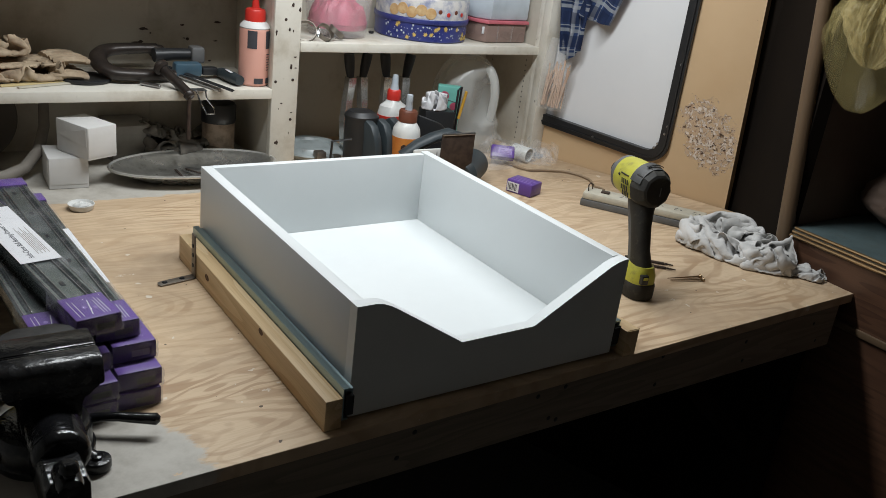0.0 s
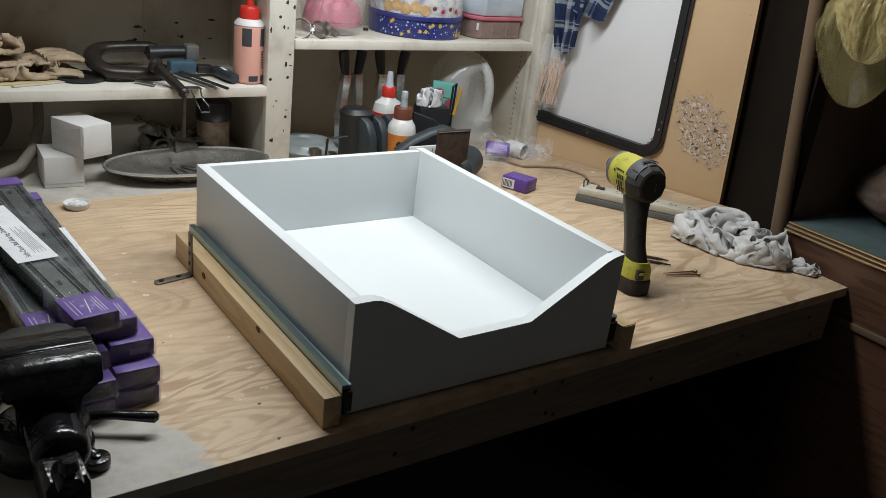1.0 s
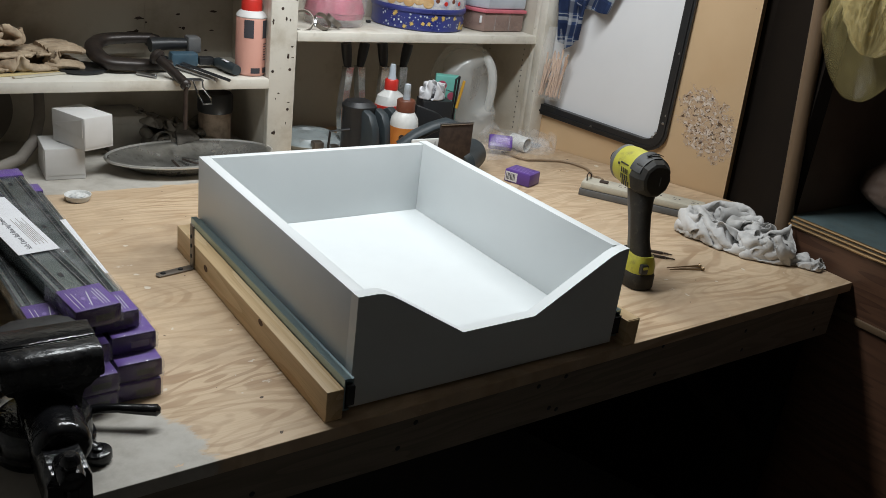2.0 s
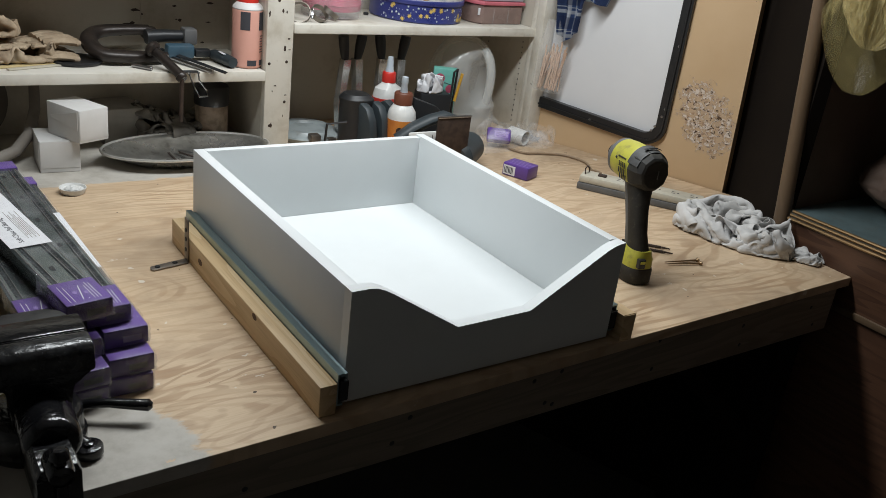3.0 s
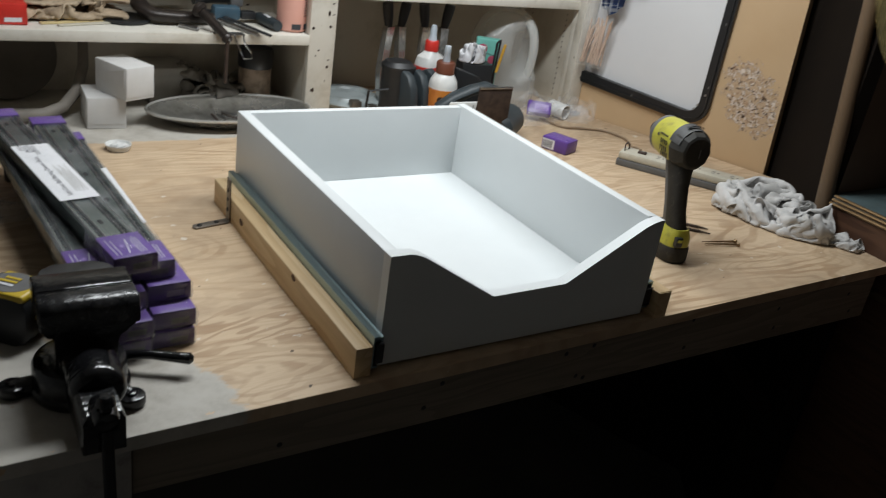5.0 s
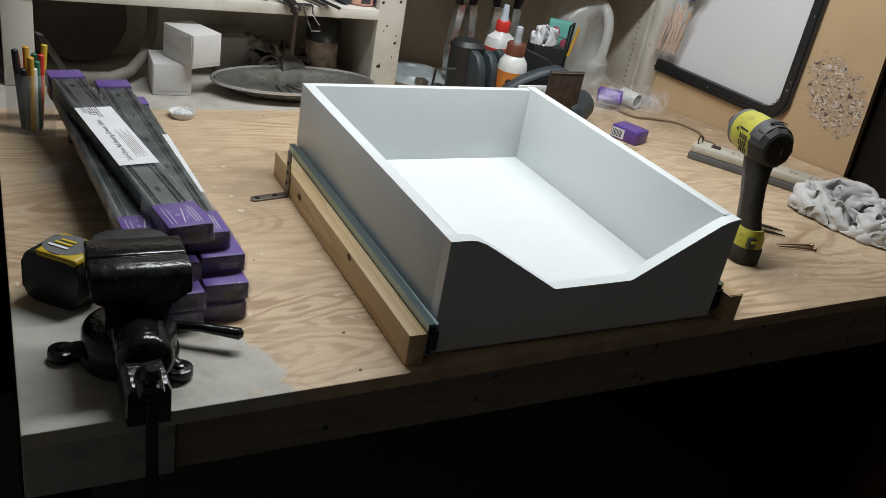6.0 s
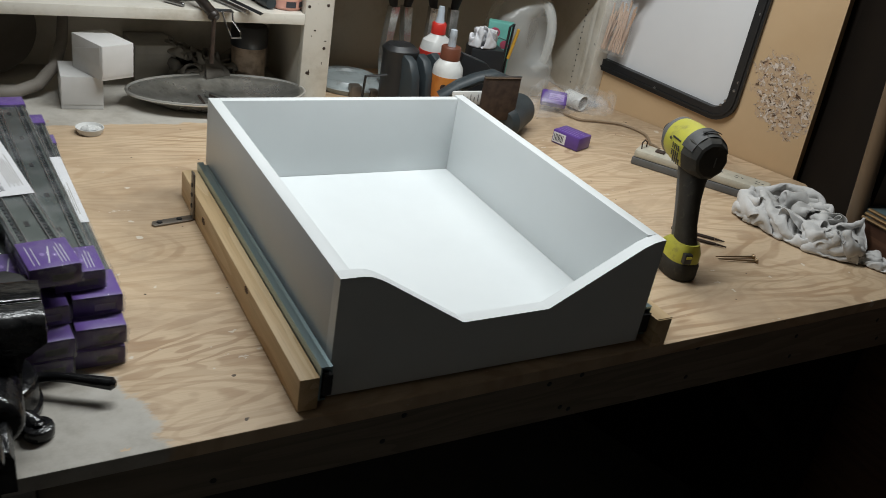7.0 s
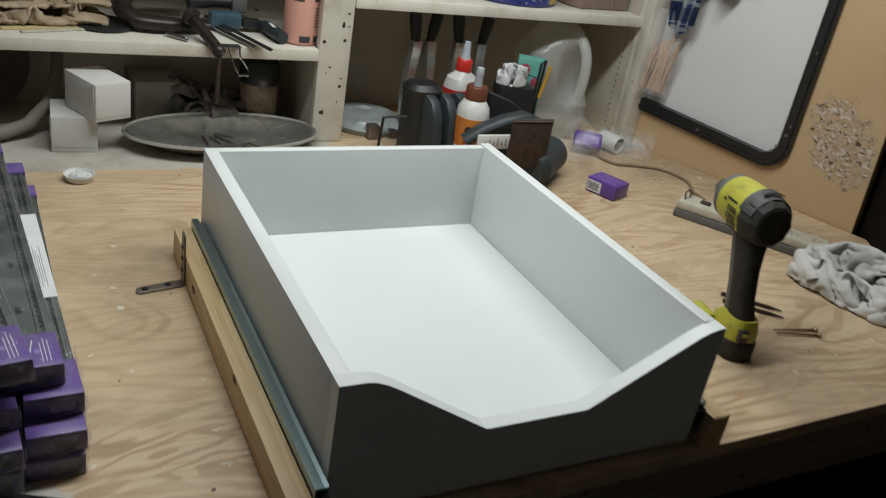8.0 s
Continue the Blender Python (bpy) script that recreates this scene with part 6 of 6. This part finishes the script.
for k, (x_, y_, r_) in enumerate(((0.398, 1.024, 0.024), (0.438, 1.014, 0.020), (0.470, 1.022, 0.019))):
    h_ = thing("hose_clamp", "bright steel hose clamp lying on the shelf", "hose clamp", group="hose clamps", m=pose(x_, y_, S2 + 0.014, 58 - 12 * k, 8 * k, 40 * k - 30))
    part("band", lathe(B(), [(r_, 0.0006), (r_ + 0.0012, 0.0006), (r_ + 0.0012, 0.0125), (r_, 0.0125), (r_, 0.0006)], 32), GALV, h_)
    part("screw_box", box(B(), (r_, -0.006, 0.001), (r_ + 0.009, 0.008, 0.012), 0.0015), STEEL, h_)
    part("screw", rod(B(), (r_ + 0.005, -0.010, 0.0065), (r_ + 0.005, 0.012, 0.0065), 0.0032), STEEL, h_)
solo("dark_nut", lathe(B(), [(0.003, 0.0005), (0.006, 0.0005), (0.007, 0.003), (0.006, 0.006), (0.003, 0.006), (0.003, 0.0005)], 10), BLACK, "small dark nut on the shelf", "nut", (0.625, 1.125, S2))
tin = thing("biscuit_tin", "round blue biscuit tin with golden printed flowers", "tin", (0.765, 1.118, S2))
part("tin_wall", lathe(B(), [(0, 0.0006), (0.116, 0.0006), (0.1185, 0.003), (0.1185, 0.046), (0, 0.046)], 56), BLUE, tin, "dark blue printed wall")
part("tin_lid", lathe(B(), [(0.110, 0.044), (0.1215, 0.044), (0.1225, 0.048), (0.1225, 0.054), (0.121, 0.056), (0.119, 0.056)], 56), BLUE, tin, "blue lid rim")
part("upper_band", lathe(B(), [(0, 0.055), (0.1195, 0.055), (0.1195, 0.100), (0.117, 0.104), (0, 0.104)], 56), surface("printed_winter_band", (0.60, 0.58, 0.56), (0.22, 0.24, 0.36), rough=0.35, scale=46), tin, "pale printed band")
rng = random.Random(8)
for k in range(96):
    a = -2.95 + (k % 48) * 0.059 + rng.uniform(-0.02, 0.02)
    z_, r_ = rng.uniform(0.006, 0.041), rng.choice((0.0012, 0.0016, 0.0024, 0.0034, 0.0065))
    sb = B()
    mm = Matrix.Translation((0.1187 * math.cos(a), 0.1187 * math.sin(a), z_)) @ Matrix.Rotation(a + math.pi / 2, 4, "Z") @ Matrix.Rotation(radians(90), 4, "X")
    n_ = 16
    star = [(r_ * (1 if i % 2 else 0.45) * math.cos(i * math.pi / 8), r_ * (1 if i % 2 else 0.45) * math.sin(i * math.pi / 8)) for i in range(n_)]
    prism(sb, star, 0.0, 0.0005)
    turn(sb, mm)
    part("printed_star", sb, GOLDEN if r_ > 0.005 else FROST, tin, "", 0)
for k in range(9):
    a = -2.75 + k * 0.2
    r_ = 0.014 if k < 5 else 0.0055
    part("printed_biscuit", lathe(B(), [(0, 0), (r_, 0), (r_ - 0.001, 0.0008), (0, 0.001)], 18, at=(0.1196 * math.cos(a), 0.1196 * math.sin(a), 0.070 + 0.006 * (k % 2)), m=Matrix.Rotation(a + math.pi / 2, 4, "Z") @ Matrix.Rotation(radians(90), 4, "X")), COOKIE if k < 5 else (RED, BROWNCAP)[k % 2], tin, "", 0)
bin_ = thing("storage_bin", "clear plastic storage bin with a pink lid", "storage bin", (0.895, 1.025, S2), 4)
part("bin_body", prism(B(), [(0.006, 0.03), (0.020, 0.002), (0.155, 0.002), (0.160, 0.02), (0.160, 0.16), (0.006, 0.16)], 0.0006, 0.048, 2, 0.003), BINPLASTIC, bin_, "clear plastic with brown contents")
for x_ in (0.055, 0.105):
    part("rib", box(B(), (x_, 0.0006, 0.002), (x_ + 0.003, 0.0024, 0.046), 0.0006), TUBPLASTIC, bin_)
part("lid", prism(B(), [(0.0, 0.03), (0.016, -0.003), (0.160, -0.003), (0.163, 0.02), (0.163, 0.165), (0.0, 0.165)], 0.0485, 0.057, 2, 0.002), PINKLID, bin_, "pink lid")
part("upper_box", prism(B(), [(0.004, 0.04), (0.03, 0.004), (0.158, 0.004), (0.158, 0.16), (0.004, 0.16)], 0.0575, 0.125, 2, 0.006), FROST, bin_, "pale blue plastic box")
part("price_tag", box(B(), (0.010, 0.0095, 0.022), (0.020, 0.012, 0.040), 0.0004), PAPER, bin_).rotation_euler = (0, 0, 0)

# ---- hanging on the post ----


def hanging_cloth(bm, w, h, seed, waves=5, depth=0.012, point=0.5, nx=40, nz=50):
    """A cloth that hangs from its top edge in soft folds, narrowing to a corner."""
    rows = []
    for j in range(nz + 1):
        v = j / nz
        row = []
        for i in range(nx + 1):
            u = i / nx
            width = w * (1 - point * v)
            x = (u - 0.5) * width + point * 0.25 * w * v
            y = depth * math.sin(u * waves * math.pi + 1.3 * v + seed) * (0.5 + 0.5 * v) + 0.6 * depth * noise.noise(Vector((u * 4, v * 5, seed)))
            row.append(bm.verts.new((x, y, -h * v * (1 - 0.22 * abs(u - 0.45)))))
        rows.append(row)
    for a, b_ in zip(rows, rows[1:]):
        for i in range(nx):
            bm.faces.new((a[i], a[i + 1], b_[i + 1], b_[i]))
    r = bmesh.ops.solidify(bm, geom=list(bm.faces), thickness=0.0015)
    return bm


cloth = solo("plaid_cloth", hanging_cloth(B(), 0.115, 0.24, 2), PLAID, "blue plaid cloth hanging from the shelf post", "cloth", m=WALL @ pose(-0.012, -0.034, 1.415, 0, 0, 0))
part("cloth_fold", hanging_cloth(B(), 0.150, 0.16, 5, 4, 0.010, 0.15), PLAID, cloth).matrix_local = pose(0.085, 0.01, 0.02, 0, 18, 0)
sticks = thing("bag_of_sticks", "clear bag of thin wooden sticks hanging from the post", "bag", (0, 0, 0), m=WALL @ pose(-0.030, -0.036, 1.040))
rng = random.Random(17)
for k in range(30):
    x0, y0 = rng.uniform(-0.034, 0.030), rng.uniform(-0.012, 0.012)
    part("stick", rod(B(), (x0, y0, 0.004 + rng.uniform(0, 0.006)), (x0 * 0.7 + rng.uniform(-0.008, 0.030), y0 * 0.5, rng.uniform(0.075, 0.135)), 0.0021, 0.0021, 6), STICK, sticks)
o = part("bag_film", oval(B(), [(0, 0, 0.0, 0.038, 0.012), (0, 0, 0.010, 0.042, 0.018), (0, 0, 0.070, 0.041, 0.017), (-0.004, 0, 0.130, 0.032, 0.010), (-0.008, 0, 0.185, 0.018, 0.004)]), CLEAR, sticks, "clear film")
o.visible_shadow = False

# ---- in the closet ----


def sack(bm, rx, ry, h, seed, n=46, m_=30, crease=0.16, gather=0.0, taut=True):
    """A filled bag; gather: how far its upper part is drawn into pleats, with the bottom left taut."""
    o_ = Vector((seed * 3.7, seed * 1.9, seed))
    rows = []
    for j in range(m_ + 1):
        v = j / m_
        prof = math.sin(min(1.0, v * 1.25 + 0.02) * math.pi) ** 0.55 if v < 0.4 else (1 - ((v - 0.4) / 0.6) ** (1.1 if gather else 1.6) * 0.78)
        loose = min(1.0, max(0.0, (v - 0.22) / 0.3)) if gather and taut else 1.0
        row = []
        for i in range(n):
            a = 2 * math.pi * i / n
            d = Vector((math.cos(a), math.sin(a), v * 1.5))
            k = 1 + crease * 0.7 * noise.noise(d * 1.3 + o_)
            k += loose * crease * (0.7 * (0.35 - abs(noise.noise(d * 2.6 + o_))) + 0.45 * (0.3 - abs(noise.noise(d * 5.5 + o_))) + 0.16 * (0.3 - abs(noise.noise(d * 13 + o_))))
            if gather:
                p_ = Vector((math.cos(a) * 3.2, math.sin(a) * 3.2, v * 1.1 + 0.5 * math.sin(2 * a))) + o_
                k += loose * gather * ((0.3 - abs(noise.noise(p_))) + 0.5 * (0.3 - abs(noise.noise(p_ * 2.2))) + 0.25 * (0.3 - abs(noise.noise(p_ * 5.0))))
            row.append(bm.verts.new((rx * prof * k * math.cos(a), ry * prof * k * math.sin(a), h * v)))
        rows.append(row)
    for a_, b_ in zip(rows, rows[1:]):
        for i in range(n):
            bm.faces.new((a_[i], a_[(i + 1) % n], b_[(i + 1) % n], b_[i]))
    bm.faces.new(rows[0][::-1]), bm.faces.new(rows[-1])
    return bm


yb = thing("yellow_bag", "wrinkled yellow plastic bag hanging in the closet", "plastic bag", (1.110, 0.104, 1.240))
part("bag_film", sack(B(), 0.050, 0.085, 0.34, 3, 170, 120, 0.16, 0.55), YELLOWBAG, yb, "translucent yellow film")
part("bag_fold", sack(B(), 0.040, 0.046, 0.22, 9, 130, 100, 0.4, 0.8, False), YELLOWFOLD, yb, "crumpled folds of yellow film").matrix_local = pose(-0.02, -0.075, 0.10, 12, 0, 0)
part("bag_fold", sack(B(), 0.038, 0.056, 0.245, 6, 180, 120, 0.45, 0.8, False), YELLOWFOLD, yb, "crumpled folds of yellow film").matrix_local = pose(-0.002, -0.004, 0.085, 4, 0, 0)
part("dark_tag", box(B(), (-0.052, -0.012, 0.205), (-0.047, 0.014, 0.270), 0.001), BLACK, yb, "black printed tag").rotation_euler = (radians(-6), 0, 0)
part("cord", rod(B(), (0, 0, 0.338), (0, 0, 0.955), 0.002, 0.002, 6), BLACK, yb)
solo("brown_bag", sack(B(), 0.11, 0.12, 0.17, 12, 50, 36, 0.2), BROWNBAG, "crumpled brown bag on the teal shelf", "bag", (1.40, 0.050, 0.9725))
solo("metal_rod", rod(B(), (0, 0, 0), (0.002, 0.002, 0.095), 0.0025), BLACK, "thin dark metal rod standing by the wall", "rod", (1.247, 0.326, BT))
solo("metal_rod", rod(B(), (0, 0, 0), (0.0, 0.002, 0.10), 0.004), BLACK, "short black rod standing by the closet", "rod", (1.135, 0.190, BT))
